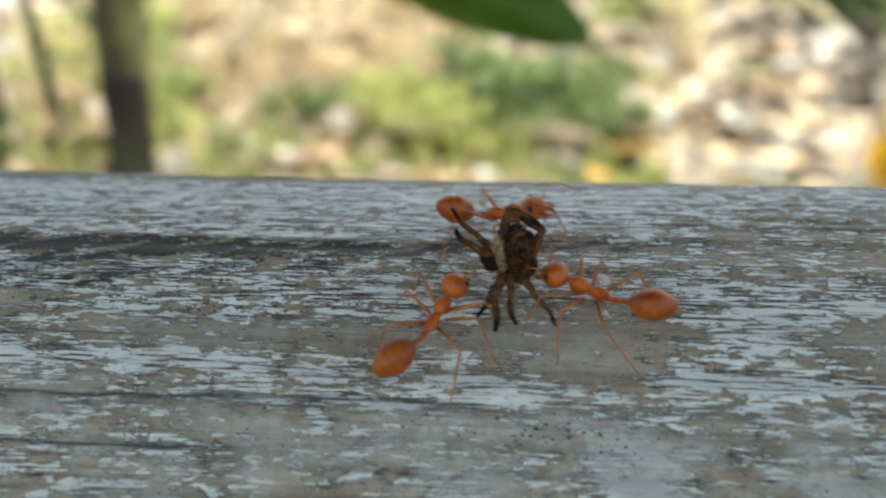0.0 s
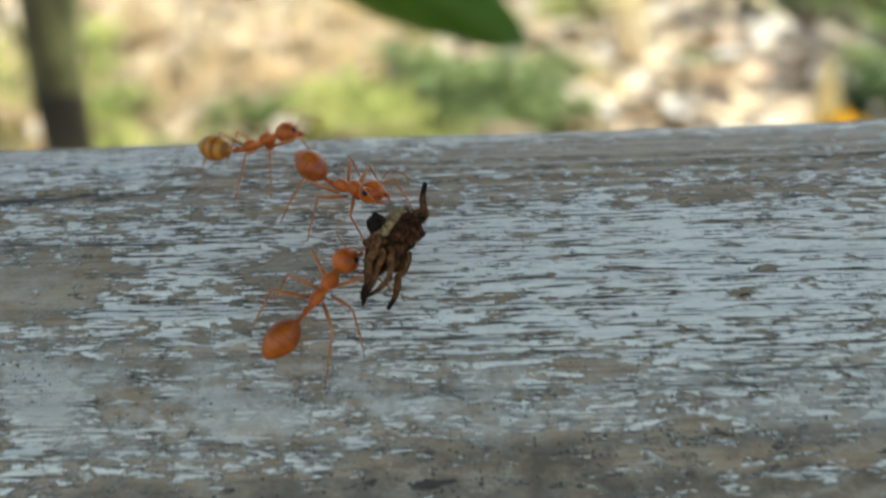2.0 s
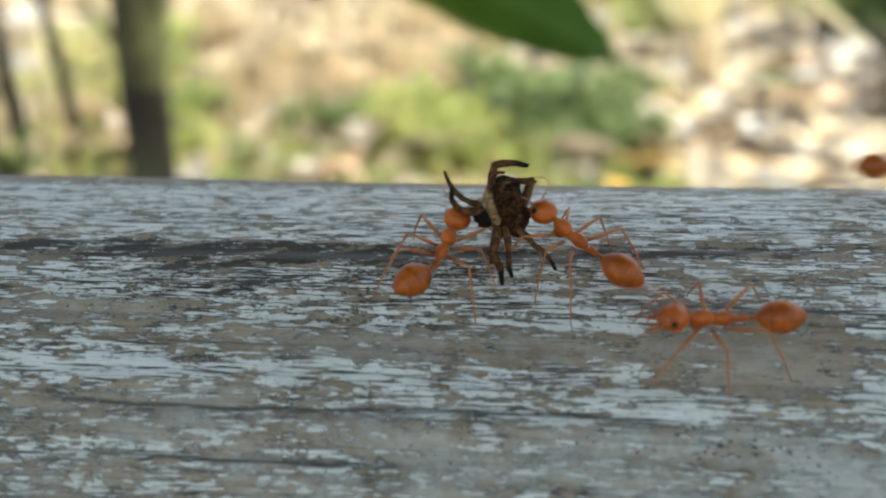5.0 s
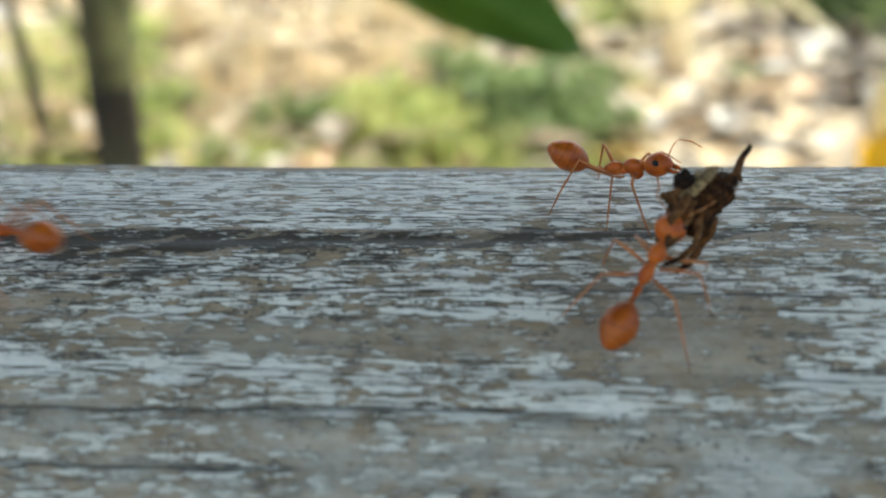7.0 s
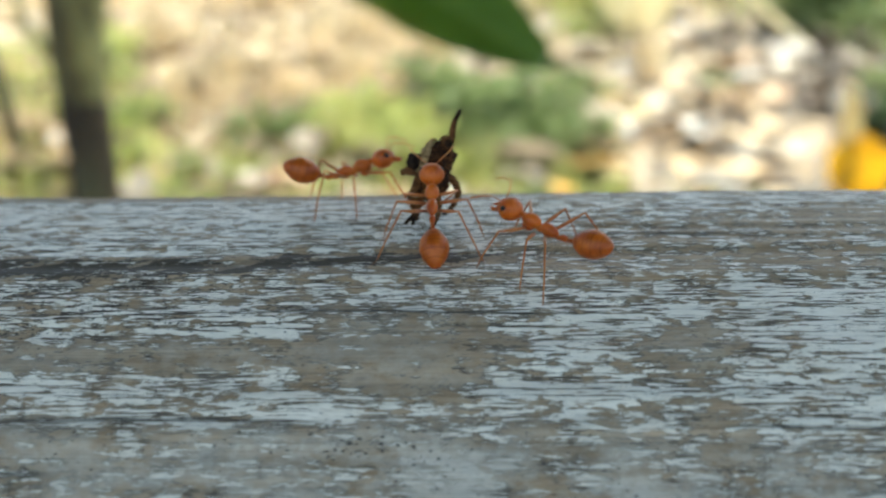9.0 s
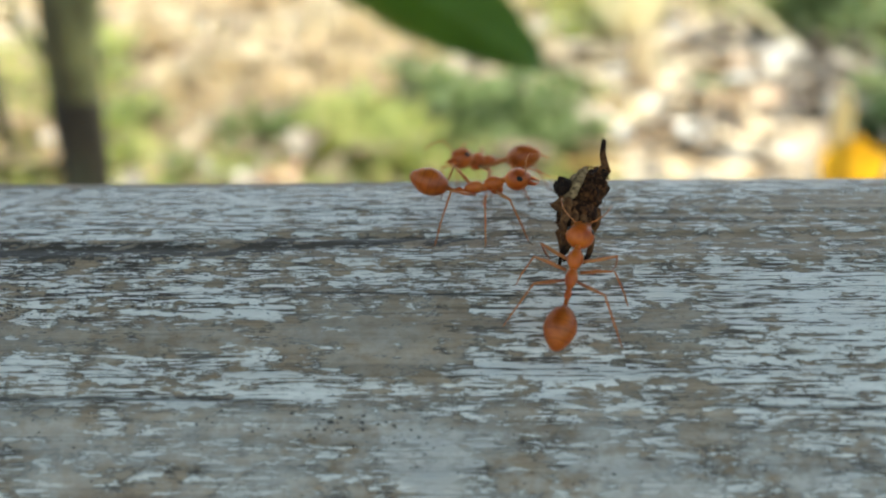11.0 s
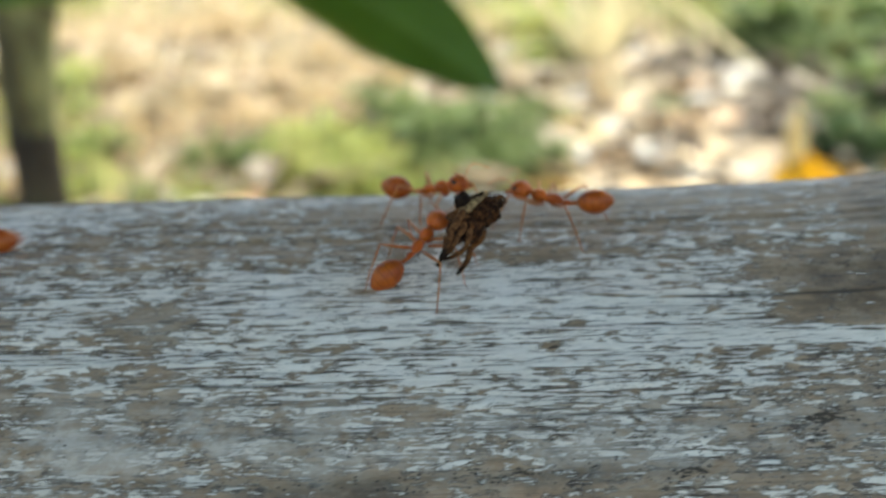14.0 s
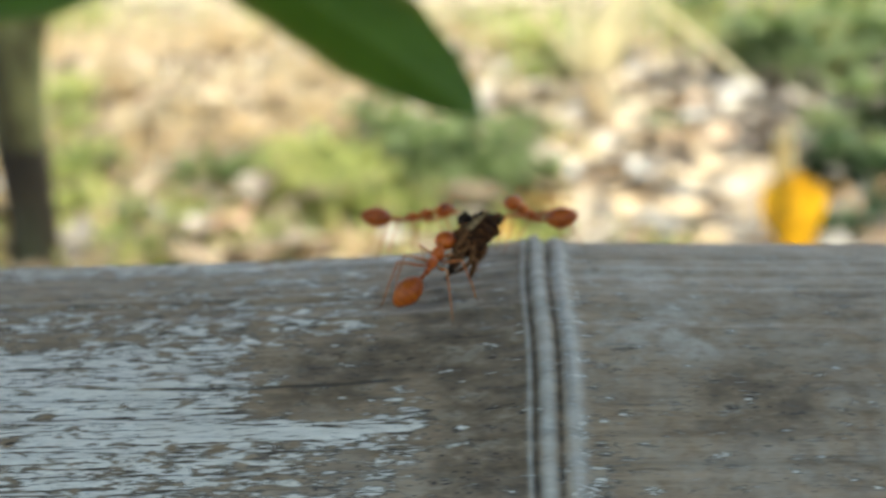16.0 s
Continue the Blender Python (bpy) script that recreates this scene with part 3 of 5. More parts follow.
def build_ant(material_gaster, label):
    """A weaver ant, 8 mm long, heading along x; its origin is at the waist, 2 mm above the ground."""
    ant = tagged(new("weaver_ant"), label, "ant", "weaver ants on the rail")
    s = SIZE
    # thorax: two humps with a saddle, and the thin waist
    bm = bmesh.new()
    blob(bm, (0.72 * s, 0, 0.04 * s), (0.56 * s, 0.32 * s, 0.37 * s), shape=lambda x: 1 - 0.15 * max(0, -x))
    blob(bm, (1.2 * s, 0, -0.04 * s), (0.5 * s, 0.21 * s, 0.23 * s))
    blob(bm, (1.85 * s, 0, 0.12 * s), (0.58 * s, 0.40 * s, 0.42 * s), shape=lambda x: 1 - 0.2 * max(0, x))
    blob(bm, (1.95 * s, 0, -0.22 * s), (0.36 * s, 0.32 * s, 0.34 * s))
    tube(bm, [(2.1 * s, 0, 0.2 * s), (2.45 * s, 0, 0.25 * s), (2.7 * s, 0, 0.27 * s)], [0.22 * s, 0.14 * s, 0.15 * s])
    part("thorax", bm, ANT_BODY, ant)
    bm = bmesh.new()
    tube(bm, [(0.45 * s, 0, -0.05 * s), (0.15 * s, 0, -0.1 * s), (-0.1 * s, 0, 0.03 * s), (-0.4 * s, 0, 0.0)], [0.17 * s, 0.12 * s, 0.18 * s, 0.13 * s])
    part("waist", bm, ANT_BODY, ant)
    # gaster: a pointed egg in overlapping rings, turning at the waist
    bm = bmesh.new()

    def rings(x):
        return 1 - 0.30 * max(0, -x - 0.15) - 0.10 * max(0, x - 0.3) + 0.012 * math.cos(x * 14)

    blob(bm, (-1.95 * s, 0, 0.0), (1.16 * s, 0.80 * s, 0.77 * s), 24, 28, rings)
    tube(bm, [(-0.3 * s, 0, 0), (-0.65 * s, 0, 0), (-0.95 * s, 0, 0), (-1.15 * s, 0, 0)], [0.1 * s, 0.11 * s, 0.2 * s, 0.4 * s])
    for v in bm.verts:
        v.co.x += WAIST_TO_GASTER * s
    gaster = part("gaster", bm, material_gaster, ant)
    gaster.matrix_basis = Matrix.Translation((-WAIST_TO_GASTER * s, 0, 0))
    # head with jaws, eyes and feelers
    bm = bmesh.new()
    blob(bm, (3.2 * s, 0, 0.18 * s), (0.72 * s, 0.70 * s, 0.60 * s), 24, 16, lambda x: 1.03 - 0.2 * max(0, x) - 0.05 * max(0, -x))
    head = part("head", bm, ANT_BODY, ant)
    for side in (1, -1):
        bm = bmesh.new()
        blob(bm, (3.28 * s, side * 0.53 * s, 0.36 * s), (0.22 * s, 0.15 * s, 0.22 * s), 12, 8)
        part("eye", bm, EYE_BLACK, head, "shiny black eye")
        bm = bmesh.new()
        tube(bm, [(3.75 * s, side * 0.3 * s, 0.02 * s), (4.05 * s, side * 0.34 * s, -0.1 * s), (4.3 * s, side * 0.12 * s, -0.16 * s)], [0.14 * s, 0.1 * s, 0.03 * s])
        part("jaw", bm, ANT_BODY, head)
        bm = bmesh.new()
        tube(bm, [(3.65 * s, side * 0.25 * s, 0.5 * s), (3.75 * s, side * 0.7 * s, 0.95 * s), (3.95 * s, side * 1.0 * s, 1.15 * s), (4.5 * s, side * 1.2 * s, 0.95 * s), (5.0 * s, side * 1.25 * s, 0.6 * s)],
             [0.035 * s, 0.03 * s, 0.03 * s, 0.035 * s, 0.03 * s], 6)
        part("antenna", bm, ANT_LEG, head, "thin elbowed feeler")
    for place, hip in HIPS.items():
        for side in (1, -1):
            bm = bmesh.new()
            pts = [(0, 0, 0)] + [(x * s, side * y * s, z * s) for x, y, z in LEG_POINTS[place]]
            tube(bm, pts[:5], [0.085 * s, 0.105 * s, 0.058 * s, 0.046 * s, 0.028 * s], 8)
            leg = part("leg", bm, ANT_LEG, ant)
            bm = bmesh.new()
            mid = [Vector(pts[4]).lerp(Vector(pts[5]), f) for f in (0, 0.5, 1)]
            tube(bm, [Vector(pts[3]).lerp(Vector(pts[4]), 0.9)] + mid, [0.03 * s, 0.032 * s, 0.024 * s, 0.03 * s], 6)
            part("foot", bm, ANT_FOOT, leg, "darker brown clawed foot")
            leg.matrix_basis = Matrix.Translation((hip[0] * s, side * hip[1] * s, hip[2] * s))
    return ant


PULLER = build_ant(ANT_GASTER, "orange-red weaver ant gripping a dead spider in its jaws")
PUSHER = copy_thing(PULLER, Matrix())
HELPER = tagged(copy_thing(PULLER, Matrix()), "orange-red weaver ant that joins the hauling of the spider")
SCOUT = tagged(copy_thing(PULLER, Matrix()), "orange-red weaver ant walking beside the hauled spider")
RUNNER = tagged(copy_thing(PULLER, Matrix()), "orange-red weaver ant running along the rail's far edge")
STRAY = tagged(copy_thing(PULLER, Matrix()), "orange-red weaver ant hurrying past behind the spider")
CROSSER = tagged(copy_thing(PULLER, Matrix()), "orange-red weaver ant crossing the rail in front of the spider")
BANDED = build_ant(ANT_BANDED, "orange weaver ant with a swollen, paler amber-banded gaster")


# ---------------------------------------------------------------- the spider
# each leg: hip (mm), lean in degrees of thigh and shin in the body's upright plane and their turn towards the near side,
# once spread out and once folded away; thickness
SPIDER_LEGS = [
    ((1.2, 0.45, 0.35), (-28, -104, -41, 32), (-33, 51, 13, 0), 1.1),
    ((0.16, -0.27, -1.05), (-38, 61, -33, -24), (-157, -146, -25, -9), 1.05),
    ((0.5, 0.26, 0.77), (58, 51, -39, -36), (172, -107, -23, 13), 0.85),
    ((0.59, -0.08, 1.02), (56, 32, -15, 5), (-180, -114, 10, 13), 1),
    ((-0.36, -0.76, 0.8), (105, 177, 54, 77), (-163, -138, 15, -6), 1.2),
    ((-0.32, -0.93, 0.41), (119, 49, 74, 79), (-154, -158, 9, 0), 0.9),
    ((-0.53, -0.95, -0.09), (-139, -135, 47, 45), (-139, 177, 16, -6), 0.85),
    ((-0.74, -0.1, 0.24), (136, 142, 14, 31), (-165, -136, -28, 3), 0.9),
]
TUCKED = (166, 15, 13, 18)      # the raised leg once it is pressed down


def leg_turn(lean, turn):
    """The turn that brings a limb built along x to that lean over the body and turn towards the near side."""
    return Matrix.Rotation(radians(-lean), 4, 'Y') @ Matrix.Rotation(radians(-turn), 4, 'Z')


THIGH, SHIN = 1.5 * MM, 1.9 * MM


def build_spider():
    spider = tagged(new("dead_spider"), "dead brown mottled spider with curled legs, carried by ants", "spider")
    s = MM
    rng = random.Random(8)

    def rough(bm, amount, fineness):
        for v in bm.verts:
            v.co *= 1 + amount * noise.noise(v.co * fineness) + 0.5 * amount * noise.noise(v.co * fineness * 2.7)

    bm = bmesh.new()
    blob(bm, (-0.65 * s, 0, -0.15 * s), (1.22 * s, 1.2 * s, 1.08 * s), 36, 26, lambda x: 1 - 0.4 * max(0, -x - 0.1))
    rough(bm, 0.22, 1500)
    part("abdomen", bm, SPIDER_BODY, spider, "shrivelled mottled brown abdomen")
    bm = bmesh.new()
    blob(bm, (0.95 * s, 0, -0.1 * s), (1.12 * s, 1.1 * s, 0.98 * s), 36, 26, lambda x: 1 - 0.12 * x)
    rough(bm, 0.2, 1700)
    head = part("head", bm, SPIDER_BODY, spider, "furry brown and tan head")
    bm = bmesh.new()
    blob(bm, (0.6 * s, -0.1 * s, 0.72 * s), (1.35 * s, 0.7 * s, 0.36 * s), 30, 20, lambda x: 1 - 0.2 * x)
    rough(bm, 0.2, 2300)
    part("carapace", bm, SPIDER_TAN, head, "dusty tan shield of the head")
    bm = bmesh.new()
    blob(bm, (0.2 * s, -0.1 * s, 1.22 * s), (0.56 * s, 0.6 * s, 0.54 * s), 20, 14)
    blob(bm, (0.05 * s, 0, 0.85 * s), (0.48 * s, 0.42 * s, 0.5 * s), 12, 10)
    rough(bm, 0.2, 2400)
    part("torn_flank", bm, SPIDER_DARK, spider, "black shrunken lump on the flank")
    for side in (1, -1):
        bm = bmesh.new()
        blob(bm, (2.02 * s, side * 0.27 * s, -0.2 * s), (0.34 * s, 0.25 * s, 0.36 * s), 12, 10)
        part("fang", bm, SPIDER_DARK, spider)
        bm = bmesh.new()
        tube(bm, [(1.85 * s, side * 0.45 * s, 0.05 * s), (2.25 * s, side * 0.6 * s, 0.18 * s), (2.45 * s, side * 0.5 * s, -0.15 * s), (2.35 * s, side * 0.4 * s, -0.5 * s)], [0.11 * s, 0.12 * s, 0.1 * s, 0.06 * s], 8)
        part("feeler", bm, SPIDER_LEG, spider)
    # bristles over the body
    verts, faces = [], []
    for _ in range(420):
        on_head = rng.random() < 0.5
        c = Vector((1.15 * s, 0, -0.05 * s)) if on_head else Vector((-0.75 * s, 0, -0.15 * s))
        size = (1.3, 0.92, 0.86) if on_head else (1.25, 0.84, 0.8)
        n = Vector((rng.gauss(0, 1), rng.gauss(0, 1), rng.gauss(0, 1))).normalized()
        p = c + Vector((n.x * size[0], n.y * size[1], n.z * size[2])) * s * 0.97
        lean = (n + Vector((rng.uniform(-0.8, 0.1), rng.uniform(-0.4, 0.4), rng.uniform(-0.4, 0.4)))).normalized()
        side = lean.orthogonal().normalized() * 0.03 * s
        other = lean.cross(side)
        i = len(verts)
        verts += [tuple(p + side), tuple(p - 0.5 * side + 0.87 * other), tuple(p - 0.5 * side - 0.87 * other), tuple(p + lean * rng.uniform(0.12, 0.32) * s)]
        faces += [(i, i + 1, i + 3), (i + 1, i + 2, i + 3), (i + 2, i, i + 3)]
    tagged(mesh_part("bristles", verts, faces, SPIDER_LEG, spider, "short tan and brown bristles"), kind="stuff")
    # legs in two hinged pieces: thigh with knee, and shin with a dark foot
    for hip, spread, folded, thick in SPIDER_LEGS:
        w = 1.05 * thick * s
        bm = bmesh.new()
        tube(bm, [(-0.1 * s, 0, 0), (0.25 * THIGH, 0, 0.09 * s), (0.6 * THIGH, 0, 0.12 * s), (0.88 * THIGH, 0, 0.05 * s), (1.02 * THIGH, 0, 0)], [0.17 * w, 0.25 * w, 0.23 * w, 0.17 * w, 0.19 * w], 10)
        rough(bm, 0.10, 3600)
        leg = part("leg", bm, SPIDER_LEG, spider)
        leg.matrix_basis = Matrix.Translation(Vector(hip) * s) @ leg_turn(spread[0], spread[2])
        bm = bmesh.new()
        tube(bm, [(-0.05 * s, 0, 0), (0.2 * SHIN, 0, 0.08 * s), (0.5 * SHIN, 0, 0.06 * s), (0.62 * SHIN, 0, 0.01 * s), (0.8 * SHIN, 0, -0.12 * s), (0.96 * SHIN, 0, -0.24 * s)], [0.17 * w, 0.19 * w, 0.16 * w, 0.14 * w, 0.13 * w, 0.10 * w], 10)
        rough(bm, 0.05, 5000)
        shin = part("shin", bm, SPIDER_SHIN, leg)
        shin.matrix_basis = Matrix.Translation((THIGH, 0, 0)) @ leg_turn(spread[0], spread[2]).inverted() @ leg_turn(spread[1], spread[3])
    return spider


SPIDER = build_spider()


# ---------------------------------------------------------------- the tree over the rail
TREE_AT = Vector((-0.772, 1.80, 0))


def build_tree():
    rng = random.Random(4)
    tree = tagged(new("tree"), "slender grey-barked garden tree with an added, unseen crown that shades the rail", "tree")
    tree.location = TREE_AT
    bm = bmesh.new()
    tube(bm, [(0.0, 0, -0.1), (0.008, 0, 0.0), (0.014, 0, 0.12), (0.014, 0, 0.25), (0.018, 0.0, 0.36), (0.026, 0.0, 0.44), (0.018, 0.0, 0.6), (-0.05, -0.05, 1.2), (0.0, -0.1, 1.9)], [0.058, 0.050, 0.043, 0.046, 0.053, 0.057, 0.050, 0.045, 0.04], 24)
    for v in bm.verts:
        v.co += Vector((1, 1, 0)) * 0.007 * noise.noise(v.co * 11)
    part("trunk", bm, BARK, tree)
    # a darker sleeve over the lowest 0.3 m of the trunk
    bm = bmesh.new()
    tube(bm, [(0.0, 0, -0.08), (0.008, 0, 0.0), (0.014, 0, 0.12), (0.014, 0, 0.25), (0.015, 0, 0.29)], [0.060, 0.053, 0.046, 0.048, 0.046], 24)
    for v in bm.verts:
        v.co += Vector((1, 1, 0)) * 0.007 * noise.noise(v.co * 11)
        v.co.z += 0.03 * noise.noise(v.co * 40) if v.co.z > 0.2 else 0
    part("trunk_foot", bm, DARK_BARK, tree, "darker bark sleeve round the foot of the trunk")
    limbs = [
        [(0.02, 0, 0.34), (0.055, 0.0, 0.43), (0.085, -0.01, 0.52), (0.2, -0.05, 1.0), (0.4, -0.1, 1.9)],
        [(-0.02, 0, 0.33), (-0.055, 0.0, 0.385), (-0.085, 0.0, 0.43), (-0.2, 0.1, 1.3), (-0.3, -0.1, 2.1)],
        [(0.0, -0.1, 1.7), (0.2, -0.3, 2.05), (0.5, -0.6, 2.2), (0.7, -0.8, 2.2), (0.9, -1.0, 2.25)],
        [(0.3, -0.4, 2.1), (0.45, -0.8, 1.9), (0.56, -1.05, 1.5), (0.62, -1.18, 1.1), (0.65, -1.25, 0.72)],
    ]
    for pts, r in zip(limbs, (0.030, 0.012, 0.035, 0.014)):
        bm = bmesh.new()
        tube(bm, pts, [r, r * 0.8, r * 0.7, r * 0.55, r * 0.25], 12)
        part("limb", bm, BARK, tree)
    # crown out of view, added to keep sun and sky off the rail
    verts, faces = [], []
    for _ in range(18500):
        while True:
            p = Vector((rng.uniform(-1, 1), rng.uniform(-1, 1), rng.uniform(-1, 1)))
            if p.length < 1:
                break
        c = Vector((0.57 + 2.2 * p.x, -1.4 + 1.8 * p.y, 2.25 + 0.4 * p.z))
        a = rng.uniform(0, 2 * math.pi)
        blade(verts, faces, c, (math.cos(a), math.sin(a), rng.uniform(-0.8, 0.1)), (0, 0, 1), rng.uniform(0.14, 0.22), rng.uniform(0.05, 0.07), rng.uniform(0.1, 0.4), 0.2, 4)
    crown = mesh_part("crown", verts, faces, CROWN, tree, "dense yellowish leaves overhead, unseen, added to shade and warm the rail")
    tagged(crown, kind="stuff")

    def big_leaf(length, width):
        verts, faces = [], []
        n, m = 26, 12
        for i in range(n + 1):
            u = i / n
            w = width * 0.5 * min(1, (u / 0.25) ** 0.64, ((1 - u) / 0.45) ** 0.7 if u > 0.55 else 1)
            for j in range(m + 1):
                q = j / m * 2 - 1
                verts.append((-length * u, q * w, 0.008 * abs(q) * (w / width * 2) - 0.10 * length * u * u + 0.0012 * math.sin(u * 60) * q * q))
        for i in range(n):
            for j in range(m):
                a = i * (m + 1) + j
                faces.append((a, a + 1, a + m + 2, a + m + 1))
        return verts, faces

    leaf = mesh_part("hanging_leaf", *big_leaf(0.32, 0.074), HANGING, tree, "long glossy green leaf hanging overhead")
    leaf.modifiers.new("thick", 'SOLIDIFY').thickness = 0.0006
    other = mesh_part("hanging_leaf", *big_leaf(0.26, 0.066), HANGING, tree, "long glossy green leaf hanging overhead")
    other.modifiers.new("thick", 'SOLIDIFY').thickness = 0.0006
    other.matrix_basis = Matrix.Translation(-TREE_AT) @ pose(-0.125, 0.60, 0.603, 75, -4, 4)
    return tree, leaf


TREE, LEAF = build_tree()


# ---------------------------------------------------------------- the garden floor
def build_litter(name, material, label, seed, count, pale):
    """Dry leaves over the garden: pale ones lie thick on the bare side, brown ones elsewhere."""
    rng = random.Random(seed)
    verts, faces = [], []
    for _ in range(count):
        x, y = rng.uniform(-6, 6), rng.uniform(-4, 14)
        if rng.random() > math.exp(-((x * 0.35) ** 2 + ((y - 2.6) * 0.28) ** 2)) + 0.3:
            continue
        if (x > 0.205 * max(y, 1) and y > 1.2) != pale and rng.random() < 0.85:
            continue
        a = rng.uniform(0, 2 * math.pi)
        s = 0.06 + 0.17 * rng.random() ** 2.0
        blade(verts, faces, (x, y, rng.uniform(0.02, 0.05)), (math.cos(a), math.sin(a), rng.uniform(-0.1, 0.35)), (rng.uniform(-0.28, 0.28), rng.uniform(-0.28, 0.28), 1), s, s * rng.uniform(0.35, 0.6), rng.uniform(-0.25, 0.3), rng.uniform(0.1, 0.7), 3)
    return tagged(mesh_part(name, verts, faces, material), label, "leaves", kind="stuff")


build_litter("pale_leaf_litter", LITTER, "pale dry fallen leaves thick over the soil", 11, 30000, True)
build_litter("brown_leaf_litter", BROWN_LITTER, "brown and tan fallen leaves among the grass", 12, 22000, False)

# sunlit grass in drifts: x, y, spread, blades, height
FAR_DRIFTS = [
    (1.6, 6.5, 0.6, 300, 0.3), (2.6, 6.2, 0.7, 500, 0.35), (2.2, 8.5, 1.0, 500, 0.4), (0.6, 8.5, 0.9, 300, 0.3), (-1.2, 9.0, 1.0, 400, 0.3), (3.8, 9.5, 1.3, 700, 0.5), (-3.5, 9.0, 1.2, 700, 0.5),
    (0.45, 4.7, 0.3, 240, 0.2), (0.55, 6.4, 0.5, 300, 0.3), (1.9, 5.2, 0.5, 400, 0.3),
]
NEAR_DRIFTS = [
    (-0.30, 2.45, 0.20, 360, 0.15), (-0.18, 2.25, 0.16, 260, 0.13), (-0.45, 2.6, 0.16, 160, 0.13), (-0.95, 2.5, 0.14, 160, 0.16), (-1.25, 2.75, 0.2, 120, 0.2),
    (-0.8, 2.15, 0.14, 200, 0.13), (-1.1, 2.1, 0.12, 160, 0.15), (-0.55, 2.1, 0.14, 160, 0.1), (-0.02, 2.1, 0.14, 240, 0.11), (0.2, 2.1, 0.1, 120, 0.09), (-0.3, 2.0, 0.2, 300, 0.09),
]
EDGE_DRIFTS = [
    (-0.95, 1.95, 0.2, 260, 0.12), (-0.6, 1.85, 0.2, 260, 0.09), (0.05, 1.85, 0.2, 260, 0.08), (-1.3, 1.8, 0.2, 260, 0.14), (0.4, 2.95, 0.08, 60, 0.12), (0.32, 1.95, 0.14, 200, 0.08), (0.5, 1.9, 0.12, 120, 0.07),
]
STRAW_NEAR = [(-1.2, 3.0, 0.25, 260, 0.14), (-1.65, 3.5, 0.3, 300, 0.16), (-1.05, 2.65, 0.18, 200, 0.1), (-1.5, 2.5, 0.2, 200, 0.12), (-0.85, 2.05, 0.25, 160, 0.1), (-0.1, 1.95, 0.2, 100, 0.08), (-1.3, 2.6, 0.25, 200, 0.18), (-0.75, 2.75, 0.2, 240, 0.12), (-0.62, 3.1, 0.25, 300, 0.14), (-0.45, 3.5, 0.35, 400, 0.15), (-0.9, 3.6, 0.3, 300, 0.16), (-0.95, 3.1, 0.15, 160, 0.16), (-0.2, 4.2, 0.5, 500, 0.16), (-0.6, 5.0, 0.6, 500, 0.2), (-1.5, 4.6, 0.5, 400, 0.2)]
STRAW_FAR = [(-2.0, -0.5, 1.2, 500, 0.2), (1.8, -1.0, 1.2, 500, 0.2), (2.8, 1.5, 0.9, 400, 0.2), (-2.6, 1.8, 0.9, 400, 0.2), (0.0, -2.0, 1.2, 500, 0.15), (0.1, 6.5, 0.9, 700, 0.25), (-1.5, 7.0, 1.0, 700, 0.3), (0.62, 3.4, 0.05, 40, 0.3), (1.05, 6.0, 0.6, 400, 0.3), (-2.6, 6.5, 1.0, 600, 0.3)]


def build_grass(name, drifts, material, label, seed, thick):
    rng = random.Random(seed)
    verts, faces = [], []
    for cx, cy, spread, count, tall in drifts:
        for _ in range(int(count * thick)):
            a, r = rng.uniform(0, 2 * math.pi), abs(rng.gauss(0, 0.55)) * spread
            b, lean = rng.uniform(0, 2 * math.pi), rng.uniform(0.15, 1.0)
            h = tall * rng.uniform(0.45, 1.15)
            blade(verts, faces, (cx + r * math.cos(a), cy + r * math.sin(a), -0.01), (lean * math.cos(b), lean * math.sin(b), 1), (math.cos(b), math.sin(b), 1.2), h, rng.uniform(0.008, 0.02), rng.uniform(0.1, 0.5), 0.25, 3)
    return tagged(mesh_part(name, verts, faces, material), label, "grass", kind="stuff")


build_grass("grass", FAR_DRIFTS + NEAR_DRIFTS + EDGE_DRIFTS, GRASS, "sunlit yellow-green grass in drifts among dry leaves", 5, 0.5)
build_grass("dry_grass", STRAW_NEAR + STRAW_FAR, STRAW, "bleached straw-coloured dry grass over the soil", 6, 0.55)

# leafy herbs: x, y, scale
BEHIND = [(-1.9, 1.2, 0.9), (1.9, 1.5, 1.0), (-2.6, -0.6, 1.1), (2.2, -1.0, 1.2), (0.3, -2.4, 1.0), (-0.8, -2.0, 0.8), (3.3, 3.6, 1.2), (-3.2, 4.0, 1.2)]
GREEN_HERBS = [
    (2.3, 5.6, 1.6), (2.9, 6.6, 2.0), (0.2, 7.4, 1.0), (1.9, 7.5, 1.6), (1.67, 4.84, 1.59), (-1.42, 3.9, 0.59), (-1.29, 3.47, 0.45), (-0.95, 2.7, 0.57), (-1.02, 2.78, 0.38),
    (-0.67, 2.14, 0.36), (-0.52, 2.51, 0.55), (-0.57, 2.41, 0.59), (-0.48, 2.62, 0.35), (0.79, 3.2, 0.41), (0.66, 4.76, 0.88), (1.53, 4.71, 1.33), (1.76, 5.18, 1.45), (1.56, 4.81, 0.91),
    (2.06, 7.63, 1.19), (1.6, 4.05, 1.12), (1.8, 4.21, 1.06), (2.27, 5.05, 1.48), (1.53, 3.32, 0.93), (2.13, 5.72, 1.07), (1.23, 2.92, 0.64), (1.18, 2.51, 0.61), (-0.62, 1.94, 0.3),
    (-0.54, 1.89, 0.26),
]
